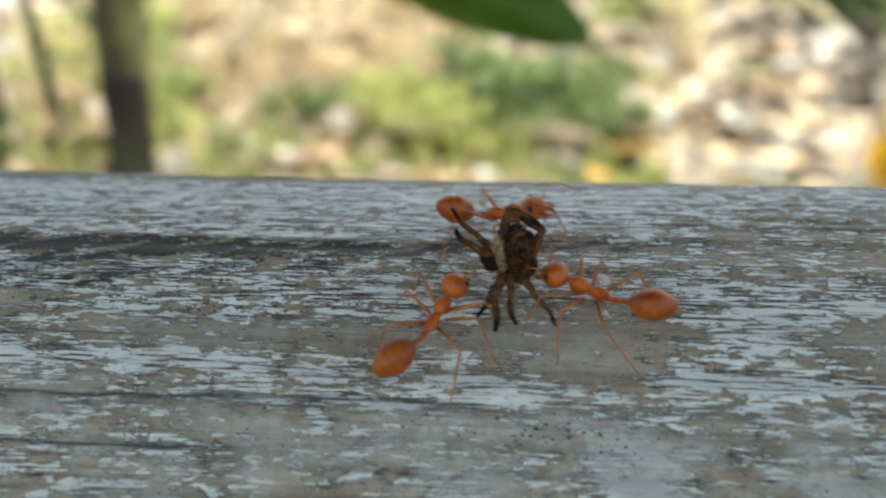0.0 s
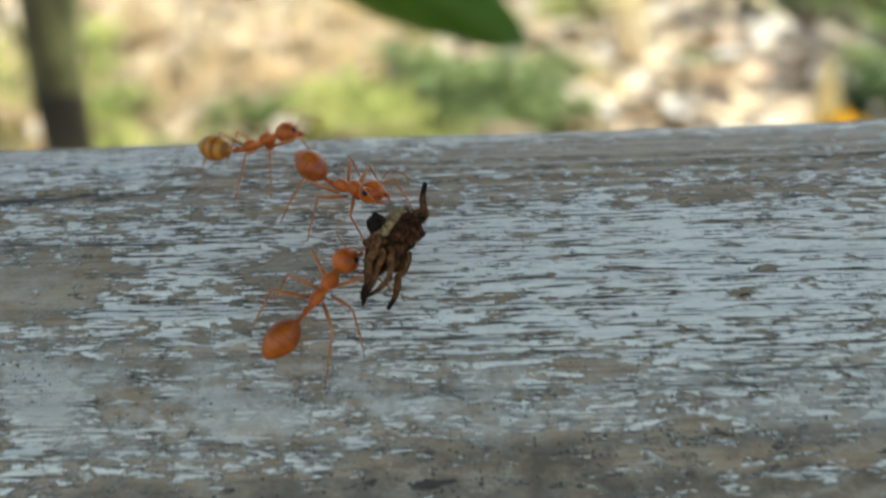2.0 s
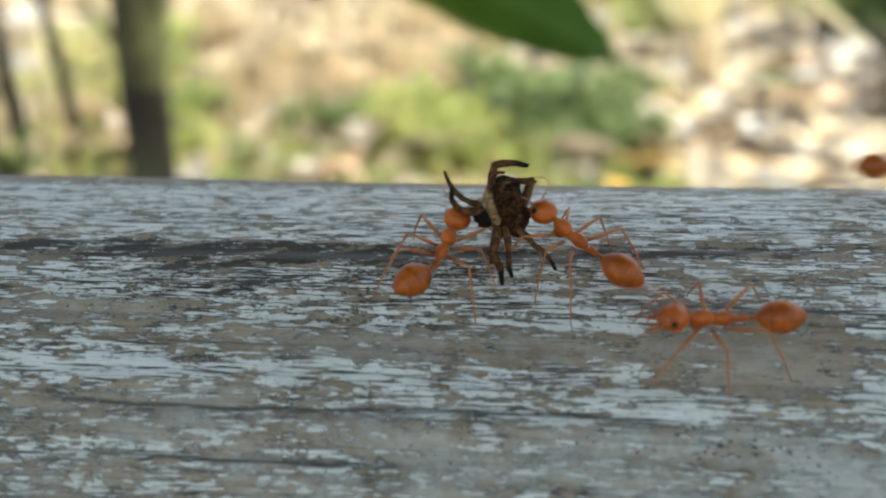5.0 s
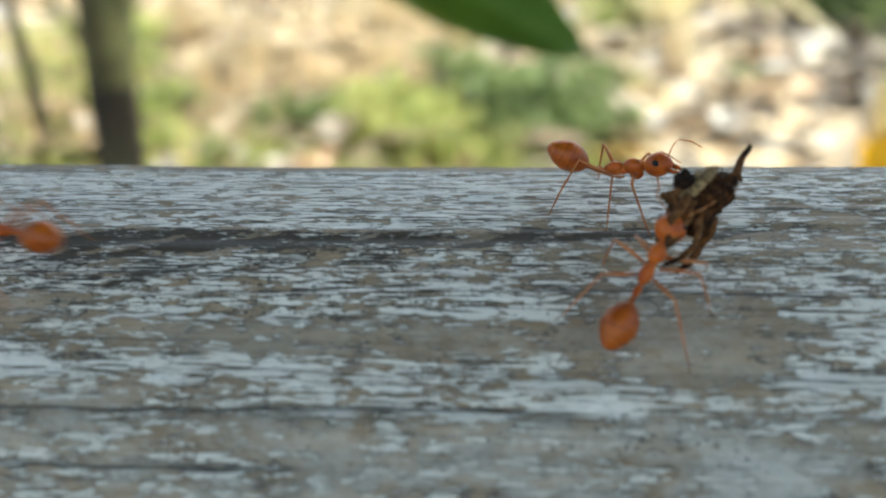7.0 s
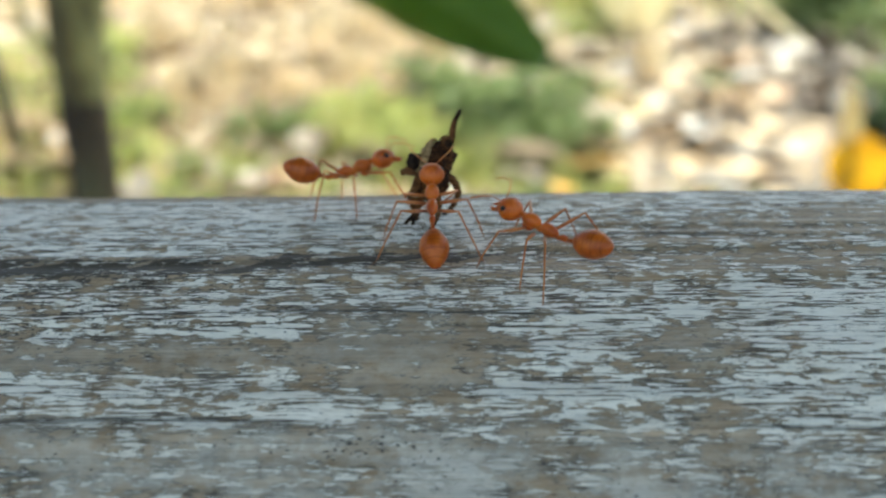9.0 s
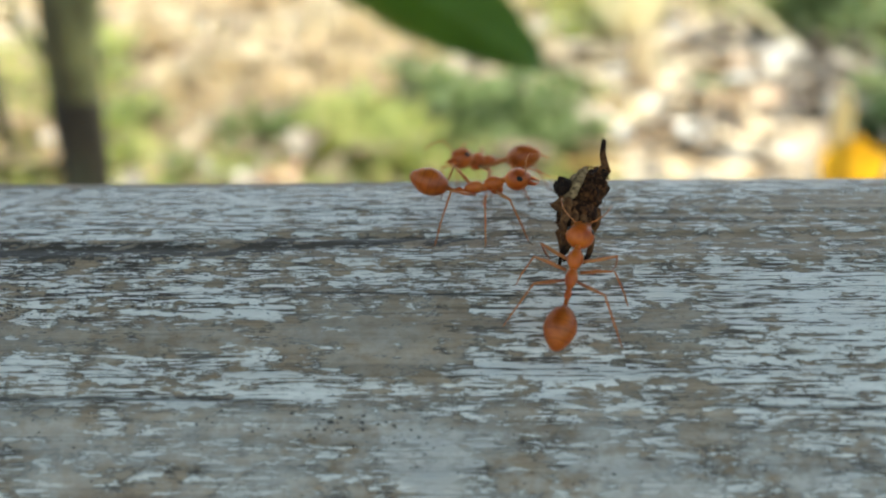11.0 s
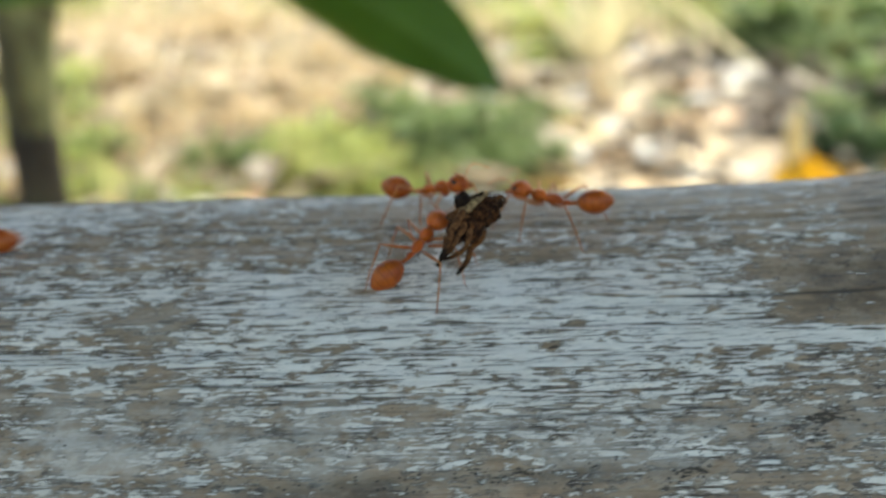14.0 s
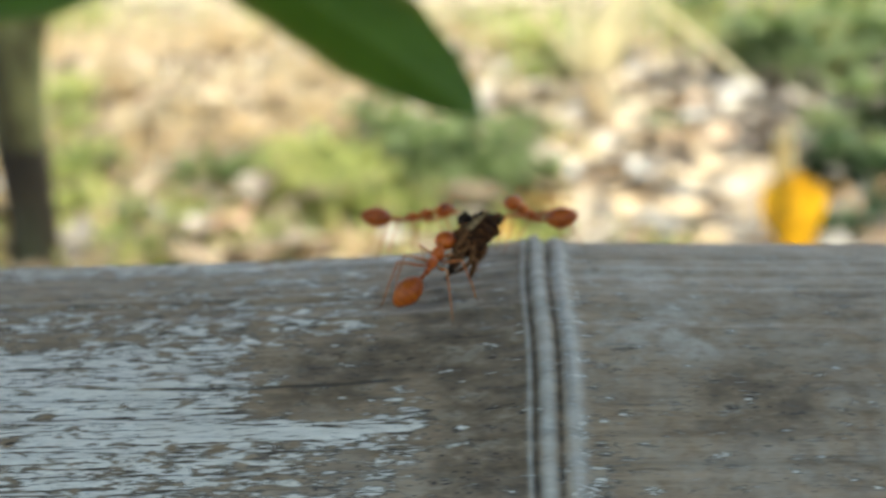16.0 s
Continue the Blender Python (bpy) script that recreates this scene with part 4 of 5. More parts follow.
MID_HERBS = [
    (-0.01, 2.62, 0.75), (0.16, 2.32, 0.5), (0.1, 2.48, 0.6), (0.3, 2.75, 0.5), (0.24, 2.55, 0.5), (0.32, 3.2, 0.5), (-0.12, 2.95, 0.7), (0.34, 2.5, 0.4), (0.22, 2.28, 0.45),
    (0.06, 2.3, 0.4), (0.12, 1.95, 0.25), (0.05, 2.9, 0.7), (-0.18, 3.3, 0.75), (-0.08, 3.0, 0.7), (0.0, 2.8, 0.65), (0.08, 2.7, 0.7), (0.15, 2.6, 0.6), (0.2, 2.42, 0.5),
    (0.26, 2.95, 0.5), (0.15, 2.4, 0.5), (0.2, 3.1, 0.55), (-0.02, 2.45, 0.45),
]
# herbs whose deep shade is painted as a darker leaf colour
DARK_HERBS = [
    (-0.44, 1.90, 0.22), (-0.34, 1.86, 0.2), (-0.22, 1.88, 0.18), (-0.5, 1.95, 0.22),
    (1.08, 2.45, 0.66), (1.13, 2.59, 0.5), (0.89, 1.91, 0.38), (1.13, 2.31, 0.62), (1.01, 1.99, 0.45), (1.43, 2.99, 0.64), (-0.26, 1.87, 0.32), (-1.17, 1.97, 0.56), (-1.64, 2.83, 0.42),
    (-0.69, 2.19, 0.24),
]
YELLOW_HERBS = [
    (-1.62, 4.3, 0.8), (-1.5, 3.9, 0.7), (-1.05, 2.9, 0.5), (-1.3, 3.4, 0.6),
    (-2.2, 0.6, 1.0), (2.4, 0.4, 1.1), (-1.6, -1.4, 0.9), (1.2, -1.8, 1.0), (2.9, 2.2, 1.1), (-2.8, 2.4, 1.0), (-0.33, 2.82, 0.62), (-0.22, 2.58, 0.63), (-0.15, 2.44, 0.55),
    (-0.34, 2.51, 0.46), (-0.41, 2.82, 0.51), (-0.23, 2.32, 0.53), (-0.1, 2.2, 0.41), (-0.5, 2.96, 0.36), (-0.21, 2.82, 0.51), (0.61, 5.56, 1.38), (-1.59, 2.92, 0.49), (-1.5, 2.92, 0.55),
    (-1.59, 3.35, 0.62), (-1.8, 3.92, 0.63), (-1.27, 2.74, 0.46), (-1.35, 2.62, 0.45), (-1.24, 3.23, 0.46), (-0.85, 2.22, 0.42), (-0.84, 2.31, 0.39), (-1.0, 2.51, 0.31), (-1.56, 3.75, 0.61),
    (-1.92, 3.92, 0.63), (-0.73, 1.99, 0.38), (-0.9, 2.38, 0.39), (-0.39, 2.41, 0.35), (0.79, 6.06, 1.3),
]


def build_herbs(places, material, label, group, seed):
    rng = random.Random(seed)
    herb = tagged(new("herb"), label, "plant", group)
    shared = None
    for i in range(34):
        a, r = rng.uniform(0, 2 * math.pi), 0.12 * rng.random() ** 0.6
        if shared is None:
            verts, faces = [], []
            blade(verts, faces, (0, 0, 0), (1, 0, 0), (0, 0, 1), 0.13, 0.058, 0.35, 0.25, 5)
            leaf = mesh_part("leaf", verts, faces, material, herb)
            shared = leaf.data
        else:
            leaf = new("leaf", shared)
            leaf.parent = herb
        leaf.matrix_basis = pose(r * math.cos(a), r * math.sin(a), rng.uniform(0.01, 0.16), rng.uniform(-20, 20), rng.uniform(-65, 5), math.degrees(a) + rng.uniform(-50, 50))
    for i in range(7):
        a = i * 0.9
        bm = bmesh.new()
        tube(bm, [(0, 0, -0.01), (0.04 * math.cos(a), 0.04 * math.sin(a), 0.08), (0.1 * math.cos(a), 0.1 * math.sin(a), 0.17)], [0.003, 0.0025, 0.0015], 6)
        part("stem", bm, material, herb)
    for i, (x, y, s) in enumerate(places):
        ob = herb if i == 0 else copy_thing(herb, Matrix())
        ob.matrix_basis = pose(x, y, 0.0, 0, 0, rng.uniform(0, 360)) @ Matrix.Diagonal((s, s, s, 1))


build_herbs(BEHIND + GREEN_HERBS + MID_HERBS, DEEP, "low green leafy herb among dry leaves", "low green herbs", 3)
build_herbs(DARK_HERBS, SHADE_GREEN, "dark green leafy herb with deep shade put into its leaf colour", "dark herbs", 13)
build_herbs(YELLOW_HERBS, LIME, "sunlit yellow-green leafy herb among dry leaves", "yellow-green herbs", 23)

# x, y, length, turn, colour (0 pale, 1 tan, 2 yellow, 3 white)
NEAR_FALLEN = [
    (0.58, 2.47, 0.16, 80, 0), (0.61, 2.24, 0.1, 110, 0), (0.47, 2.17, 0.07, 160, 3), (0.57, 3.46, 0.2, 0, 0), (0.37, 3.29, 0.16, 140, 1), (0.21, 3.09, 0.13, 70, 0), (0.42, 2.86, 0.14, 10, 1), (1.03, 3.67, 0.17, 50, 1),
    (1.22, 3.88, 0.18, 30, 0), (0.73, 2.26, 0.12, 110, 0), (0.6, 1.91, 0.11, 150, 0), (0.52, 1.91, 0.11, 70, 0), (0.4, 2.36, 0.05, 120, 2), (0.52, 2.19, 0.04, 170, 2), (0.18, 1.9, 0.07, 30, 2), (-0.37, 2.11, 0.16, 70, 1),
]
FAR_FALLEN = [
    (-0.41, 1.99, 0.1, 0, 1), (-0.05, 1.89, 0.07, 60, 0), (-0.53, 2.05, 0.09, 130, 0), (1.31, 3.62, 0.13, 80, 0), (0.56, 2.89, 0.12, 50, 0), (0.6, 3.56, 0.18, 120, 0), (-0.58, 2.11, 0.08, 50, 0), (-0.73, 2.06, 0.08, 20, 1),
    (-0.86, 2.64, 0.08, 40, 1), (-0.75, 2.47, 0.09, 140, 0), (0.78, 2.96, 0.09, 40, 1), (-1.14, 2.16, 0.08, 40, 0), (-1.87, 3.49, 0.15, 0, 0), (-2.66, 5.05, 0.27, 0, 0), (-2.49, 5.63, 0.27, 60, 0), (-1.11, 2.45, 0.06, 60, 0),
    (1.3, 3.9, 0.22, 30, 0), (0.95, 3.3, 0.18, 10, 0), (0.42, 2.45, 0.1, 20, 3), (0.59, 2.93, 0.12, 150, 3), (1.0, 4.7, 0.24, 60, 3), (0.75, 2.81, 0.13, 100, 3),
    (0.64, 2.17, 0.11, 15, 3), (0.64, 1.93, 0.09, 140, 3), (0.41, 1.9, 0.08, 70, 3), (0.56, 2.3, 0.1, 120, 3), (1.16, 3.58, 0.2, 40, 3), (0.56, 3.53, 0.16, 170, 3), (0.52, 1.97, 0.08, 35, 3), (0.57, 2.58, 0.11, 85, 3), (-0.62, 3.3, 0.2, 10, 1), (0.92, 2.9, 0.16, 20, 1),
]


def build_fallen():
    words = ["large bleached dry leaf lying on the ground", "curled tan dry leaf lying on the ground", "fallen yellow leaf lying on the ground", "sun-bleached white dry leaf lying on the ground"]
    for i, (x, y, length, turn, colour) in enumerate(NEAR_FALLEN + FAR_FALLEN):
        verts, faces = [], []
        blade(verts, faces, (-length / 2, 0, 0), (1, 0, 0.12), (0.2 * math.sin(i), 0.35 * math.cos(i * 2.1), 1), length, length * 0.55, 0.2, 0.3, 8)
        ob = mesh_part("fallen_leaf", verts, faces, (PALE_LEAF, TAN_LEAF, DULL_YELLOW, WHITE_LEAF)[colour])
        tagged(ob, words[colour], "leaf", "fallen leaves")
        ob.modifiers.new("thick", 'SOLIDIFY').thickness = 0.001
        ob.matrix_basis = pose(x, y, 0.05, 18, 0, turn)


build_fallen()


def build_saplings():
    """Thin stems beside the trunk."""
    for pts, r in (([(-1.072, 2.2, -0.02), (-1.105, 2.2, 0.13), (-1.131, 2.2, 0.31), (-1.16, 2.2, 0.55)], 0.017), ([(-1.165, 2.1, -0.02), (-1.192, 2.1, 0.12), (-1.210, 2.1, 0.3), (-1.222, 2.1, 0.55)], 0.022)):
        bm = bmesh.new()
        tube(bm, pts, [r, r * 0.95, r * 0.9, r * 0.75], 10)
        ob = part("sapling", bm, DARK_BARK)
        tagged(ob, "thin bare sapling stem leaning beside the tree", "sapling", "thin saplings")


build_saplings()


def build_standing_leaves():
    """Two broad leaves caught upright in the herbs, a yellow one before a narrow cream one."""
    for x, y, tall, wide, turn, material, label in (
        (0.757, 1.85, 0.198, 0.142, 2, YELLOW_LEAF, "bright yellow leaf standing upright among dry leaves"),
        (0.762, 1.90, 0.29, 0.046, -3, CREAM_LEAF, "narrow cream leaf standing upright behind a yellow one"),
    ):
        verts, faces = [], []
        n, m = 18, 8
        for i in range(n + 1):
            u = i / n
            w = wide * 0.5 * min(1, 0.62 + 0.5 * u, ((1 - u) / 0.16 + 0.02) ** 0.5)
            for j in range(m + 1):
                q = j / m * 2 - 1
                verts.append((q * w + 0.006 * math.sin(4 * u), 0.012 * q * q - 0.02 * u * u + 0.002 * math.sin(9 * u + 3 * q), tall * u - 0.012 * q * q))
        for i in range(n):
            for j in range(m):
                a = i * (m + 1) + j
                faces.append((a, a + 1, a + m + 2, a + m + 1))
        ob = tagged(mesh_part("standing_leaf", verts, faces, material), label, "leaf")
        ob.modifiers.new("thick", 'SOLIDIFY').thickness = 0.001
        ob.matrix_basis = pose(x, y, -0.02, 0, turn, 6)


build_standing_leaves()


def build_dry_clump():
    """A clump of broad bleached blades standing on the bare ground, and a dry stick beside it."""
    clump = tagged(new("dry_plant"), "clump of broad bleached straw-coloured blades standing on bare ground", "plant")
    clump.location = (0.75, 4.55, 0)
    for lean, side, tall, wide in ((-0.30, 0.1, 0.62, 0.09), (0.22, -0.1, 0.66, 0.11), (0.62, 0.15, 0.55, 0.07), (-0.75, 0.0, 0.5, 0.06), (0.05, 0.3, 0.5, 0.07)):
        verts, faces = [], []
        blade(verts, faces, (0, 0, -0.01), (lean, side, 1), (0, -1, 0.2), tall, wide, 0.15, 0.25, 8)
        mesh_part("blade", verts, faces, CREAM_LEAF, clump)
    bm = bmesh.new()
    tube(bm, [(1.12, 4.95, 0.35), (1.23, 4.6, 0.22), (1.32, 4.2, 0.09), (1.38, 3.95, 0.01)], [0.010, 0.016, 0.02, 0.022], 10)
    tagged(part("stick", bm, CREAM_LEAF), "pale dry stick leaning over the leaf litter", "stick")


build_dry_clump()


# ---------------------------------------------------------------- motion
def foot_drop(body, hip, points, side, turn):
    """The tilt in degrees at which the leg's foot meets the rail when the body has that pose."""
    foot = Vector((points[-1][0], side * points[-1][1], points[-1][2])) * SIZE
    best, found = 9.0, 0.0
    for step in range(-26, 31):
        tilt = step * 2.0
        m = body @ Matrix.Translation(hip) @ pose(0, 0, 0, side * -tilt, 0, turn)
        p = m @ foot
        gap = abs(math.hypot(p.y, p.z - AXIS_Z) - rail_radius(p.x))
        if gap < best:
            best, found = gap, tilt
    return found


def move_ant(ant, rows, lively):
    walk(ant, [(t, pose(x, y, z, rx, ry, rz)) for t, x, y, z, rx, ry, rz, gy, gz in rows])
    gaster = [o for o in ant.children if o.name.startswith("gaster")][0]
    walk(gaster, [(t, pose(-WAIST_TO_GASTER * SIZE, 0, 0, 0, gy, gz)) for t, x, y, z, rx, ry, rz, gy, gz in rows])
    legs = [o for o in ant.children if o.name.startswith("leg")]
    i = 0
    for place, hip in HIPS.items():
        for side in (1, -1):
            leg = legs[i]
            h = Vector((hip[0], side * hip[1], hip[2])) * SIZE
            keys = []
            for n, (t, x, y, z, rx, ry, rz, gy, gz) in enumerate(rows):
                turn = lively * math.sin(2.3 * n + (0 if i in (0, 3, 4) else math.pi) + 0.7 * i)
                tilt = foot_drop(pose(x, y, z, rx, ry, rz), h, LEG_POINTS[place], side, turn)
                keys.append((t, Matrix.Translation(h) @ pose(0, 0, 0, side * -tilt, 0, turn)))
            walk(leg, keys)
            i += 1


def motions():
    PULLER_ROWS = [
        (0, -0.00422, -0.01637, 0.57576, 12.3, -23.6, 64.4, -17.1, -31.0),
        (0.5, 0.00119, -0.01417, 0.57681, 16.0, -26.8, 50.1, -3.5, -24.6),
        (1, 0.00996, -0.00974, 0.57850, 17.1, -15.7, 17.4, 17.5, -10.1),
        (1.5, 0.01874, -0.00851, 0.57890, 16.7, -4.8, -6.4, 7.3, -32.3),
        (2, 0.02166, -0.00954, 0.57857, 15.3, 0.9, -43.2, 29.0, -3.4),
        (2.5, 0.00995, -0.01132, 0.57792, 14.3, -20.4, 43.0, 23.9, -4.6),
        (3, 0.00163, -0.01381, 0.57700, 6.9, -26.1, 72.8, -2.7, -36.2),
        (3.5, -0.00634, -0.01299, 0.57718, 1.9, -32.0, 85.1, 7.2, -26.9),
        (4, -0.01137, -0.01250, 0.57741, -1.2, -31.0, 93.3, 6.8, -27.3),
        (4.5, -0.01426, -0.01209, 0.57759, 2.6, -30.0, 82.6, 7.3, -23.5),
        (5.75, -0.00724, -0.00887, 0.57900, 7.3, -8.9, 58.5, 13.7, -19.2),
        (7, 0.00095, -0.00286, 0.57979, 6.1, -9.7, -34.0, 35.3, 20.9),
        (7.5, 0.00444, -0.00355, 0.57971, 6.9, -4.4, -40.3, 32.2, 4.5),
        (8, 0.00754, -0.00578, 0.57936, 8.0, -5.3, -55.8, 37.7, 2.6),
        (8.5, 0.00305, -0.00317, 0.57975, 6.8, -13.4, -30.9, 33.8, -10.4),
        (9, -0.00138, 0.00103, 0.58031, -2.8, -11.9, 16.5, 31.7, -7.1),
        (10.25, 0.00537, -0.00288, 0.57999, 5.5, -9.8, -0.5, 22.1, -19.2),
        (11.5, 0.01269, -0.00587, 0.57955, 11.7, -7.3, -13.3, 22.7, -9.3),
        (12, 0.02013, -0.00718, 0.57905, 8.9, 4.3, -57.9, 31.2, 12.8),
        (12.5, 0.02273, -0.00644, 0.57922, 9.2, -7.6, -54.3, 41.4, 22.7),
        (13, 0.02467, -0.00474, 0.57955, 7.9, -4.8, -47.7, 36.1, 4.6),
        (13.5, 0.03014, -0.00334, 0.57974, 6.7, -8.3, -38.8, 19.8, 15.3),
        (14, 0.03657, -0.00244, 0.58002, 5.4, -12.8, -37.1, 17.7, 6.4),
        (14.5, 0.04401, 0.00306, 0.57977, -3.2, -12.7, -36.6, 22.0, 8.3),
        (15, 0.05166, 0.00529, 0.58026, -9.6, -1.6, 34.9, 24.0, 10.7),
        (15.5, 0.06129, 0.00565, 0.58061, -9.3, 3.4, 41.6, 17.0, -18.9),
        (16, 0.06778, 0.00807, 0.58050, -14.8, -7.6, -0.9, 15.9, 6.6),
    ]
    PUSHER_ROWS = [
        (0, 0.00553, -0.01441, 0.57713, -22.4, -7.2, 148.6, -4.2, 25.5),
        (0.5, 0.01059, -0.01599, 0.57624, -16.3, -23.8, 125.9, -8.3, 27.7),
        (1, 0.01680, -0.01655, 0.57588, -0.1, -32.5, 90.1, -23.6, 19.7),
        (1.5, 0.02140, -0.01714, 0.57502, 15.1, -38.0, 60.5, -7.2, -1.2),
        (2, 0.02111, -0.01853, 0.57426, 20.1, -28.8, 52.7, -10.5, -9.5),
        (2.5, 0.01808, -0.01523, 0.57599, -12.3, -45.1, 115.9, 7.1, -2.1),
        (3, 0.01096, -0.01322, 0.57729, -21.7, -29.6, 151.2, -7.3, 8.9),
        (3.5, 0.00218, -0.01031, 0.57873, -16.6, -21.8, 154.0, -3.4, 12.9),
        (4, -0.00334, -0.00851, 0.57931, -13.0, -17.1, 151.9, -2.0, 22.4),
        (4.5, -0.00546, -0.00919, 0.57911, -13.9, -17.8, 150.9, -2.7, 19.4),
        (5.75, -0.00160, -0.01229, 0.57772, -6.4, -30.1, 108.0, -7.6, 0.5),
        (7, 0.00173, -0.01383, 0.57699, 15.2, -36.9, 52.5, -5.2, 0.3),
        (7.5, 0.00402, -0.01432, 0.57696, 15.3, -27.1, 52.0, -17.9, -15.9),
        (8, 0.00526, -0.01540, 0.57658, 17.7, -21.4, 48.7, -13.0, -18.1),
        (8.5, 0.00544, -0.01294, 0.57742, 7.3, -34.1, 70.9, -9.6, -15.4),
        (9, 0.00548, -0.00632, 0.57966, -0.4, -28.8, 92.5, -16.2, 2.7),
        (10.25, 0.01021, -0.01166, 0.57799, 4.1, -32.4, 77.9, -10.5, -1.1),
        (11.5, 0.01555, -0.01530, 0.57618, 12.4, -38.3, 63.0, -9.0, -3.3),
        (12, 0.01694, -0.01672, 0.57578, 23.5, -20.4, 38.8, -17.4, -11.4),
        (12.5, 0.02082, -0.01519, 0.57694, 17.4, -17.4, 48.6, -24.5, -23.0),
        (13, 0.02310, -0.01368, 0.57728, 17.1, -17.5, 44.3, -18.0, -17.0),
        (13.5, 0.02900, -0.01187, 0.57812, 15.9, -20.5, 39.7, -15.8, -16.7),
        (14, 0.03609, -0.01199, 0.57829, 10.5, -20.7, 58.1, -22.4, -29.0),
        (14.5, 0.04274, -0.00913, 0.57892, 10.9, -27.3, 45.4, -3.4, -19.0),
        (15, 0.05065, -0.00670, 0.57957, 8.0, -30.1, 44.5, -3.1, -25.6),
        (15.5, 0.06011, -0.00714, 0.57988, 7.5, -28.1, 49.4, -4.1, -27.3),
        (16, 0.07012, -0.00584, 0.58057, 2.9, -16.8, 68.0, -27.2, -34.0),
    ]
    STRAY_ROWS = [
        (0, -0.00141, -0.00636, 0.57904, 12.5, -13.6, -31.9, 36.4, 59.2),
        (0.5, 0.01131, -0.00769, 0.57871, 12.6, -8.5, -45.8, 28.1, 48.2),
        (1, 0.03434, -0.01266, 0.57755, 24.1, 5.9, 11.7, -1.9, -10.3),
        (2, 0.08500, -0.00931, 0.57865, 18.1, -5.4, -1.8, 0.0, 0.0),
        (4, 0.12000, -0.01030, 0.57831, 20.1, -5.4, -2.0, 0.0, 0.0),
        (8, 0.15000, -0.00780, 0.57910, 15.1, -5.5, -1.5, 0.0, 0.0),
        (16, 0.19000, -0.00780, 0.57910, 15.1, -5.5, -1.5, 0.0, 0.0),
    ]
    HELPER_ROWS = [
        (0, 0.15000, -0.00263, 0.58001, -5.0, -5.7, -179.5, 0.0, 0.0),
        (8, 0.13000, -0.00263, 0.58001, -5.0, -5.7, -179.5, 0.0, 0.0),
        (10.5, 0.08000, -0.00419, 0.57983, -8.0, -5.7, -179.2, 0.0, 0.0),
        (11.5, 0.05000, -0.00729, 0.57923, -14.1, -5.5, -178.6, 0.0, 0.0),
        (12, 0.03077, -0.00920, 0.57848, -18.5, -14.1, -157.4, 29.4, -38.0),
        (12.5, 0.03265, -0.01098, 0.57848, -12.1, -4.3, -229.6, 8.9, 46.8),
        (13, 0.03404, -0.01030, 0.57852, -14.9, -10.2, -213.7, 6.8, 23.8),
        (13.5, 0.04018, -0.00823, 0.57919, -13.6, -12.0, -200.6, 17.4, 18.0),
        (14, 0.04660, -0.00571, 0.57978, -7.4, -5.0, -213.9, 6.8, 26.6),
        (14.5, 0.05379, -0.00344, 0.58033, -3.7, -9.1, -215.4, 16.4, 28.5),
        (15, 0.06214, 0.00211, 0.58025, 4.9, -14.9, -201.3, 27.0, 16.6),
        (15.5, 0.07210, 0.00254, 0.58062, 5.3, -11.6, -189.1, 19.1, 3.2),
        (16, 0.07845, 0.00463, 0.58118, 5.5, -6.0, -241.8, 17.2, 54.9),
    ]
    CROSSER_ROWS = [
        (0, 0.09500, -0.00523, 0.57967, -10.0, -5.6, -179.0, 0.0, 0.0),
        (2.5, 0.08000, -0.00729, 0.57923, -14.1, -5.5, -178.6, 0.0, 0.0),
        (4, 0.03400, -0.01030, 0.57831, -20.1, -5.4, -178.0, 0.0, 0.0),
        (4.5, 0.01343, -0.01038, 0.57785, -20.7, -9.5, -158.2, 35.7, -76.8),
        (4.7, 0.00450, -0.01159, 0.57780, -23.1, -8.8, -166.8, 19.0, -21.5),
        (5.2, 0.00200, -0.01684, 0.57497, -33.4, 0.8, -168.5, 0.0, 0.0),
        (5.7, -0.00700, -0.02093, 0.57167, -44.1, -4.1, -176.0, 0.0, 0.0),
        (6.3, -0.01400, -0.01771, 0.57437, -36.1, -10.5, -184.7, 0.0, 0.0),
        (6.8, -0.01852, -0.01283, 0.57836, -20.1, -4.3, -208.5, -26.5, 25.5),
        (7, -0.02980, -0.01051, 0.57844, -17.8, 2.7, -203.4, -2.6, -1.1),
        (7.5, -0.03800, -0.00830, 0.57896, -16.1, -5.5, -178.4, 0.0, 0.0),
        (9, -0.07500, -0.00626, 0.57947, -12.1, -5.6, -178.8, 0.0, 0.0),
        (12, -0.14000, -0.00419, 0.57983, -8.0, -5.7, -179.2, 0.0, 0.0),
        (16, -0.15000, 0.00000, 0.58012, 0.0, -5.7, -260.0, 0.0, 0.0),
    ]
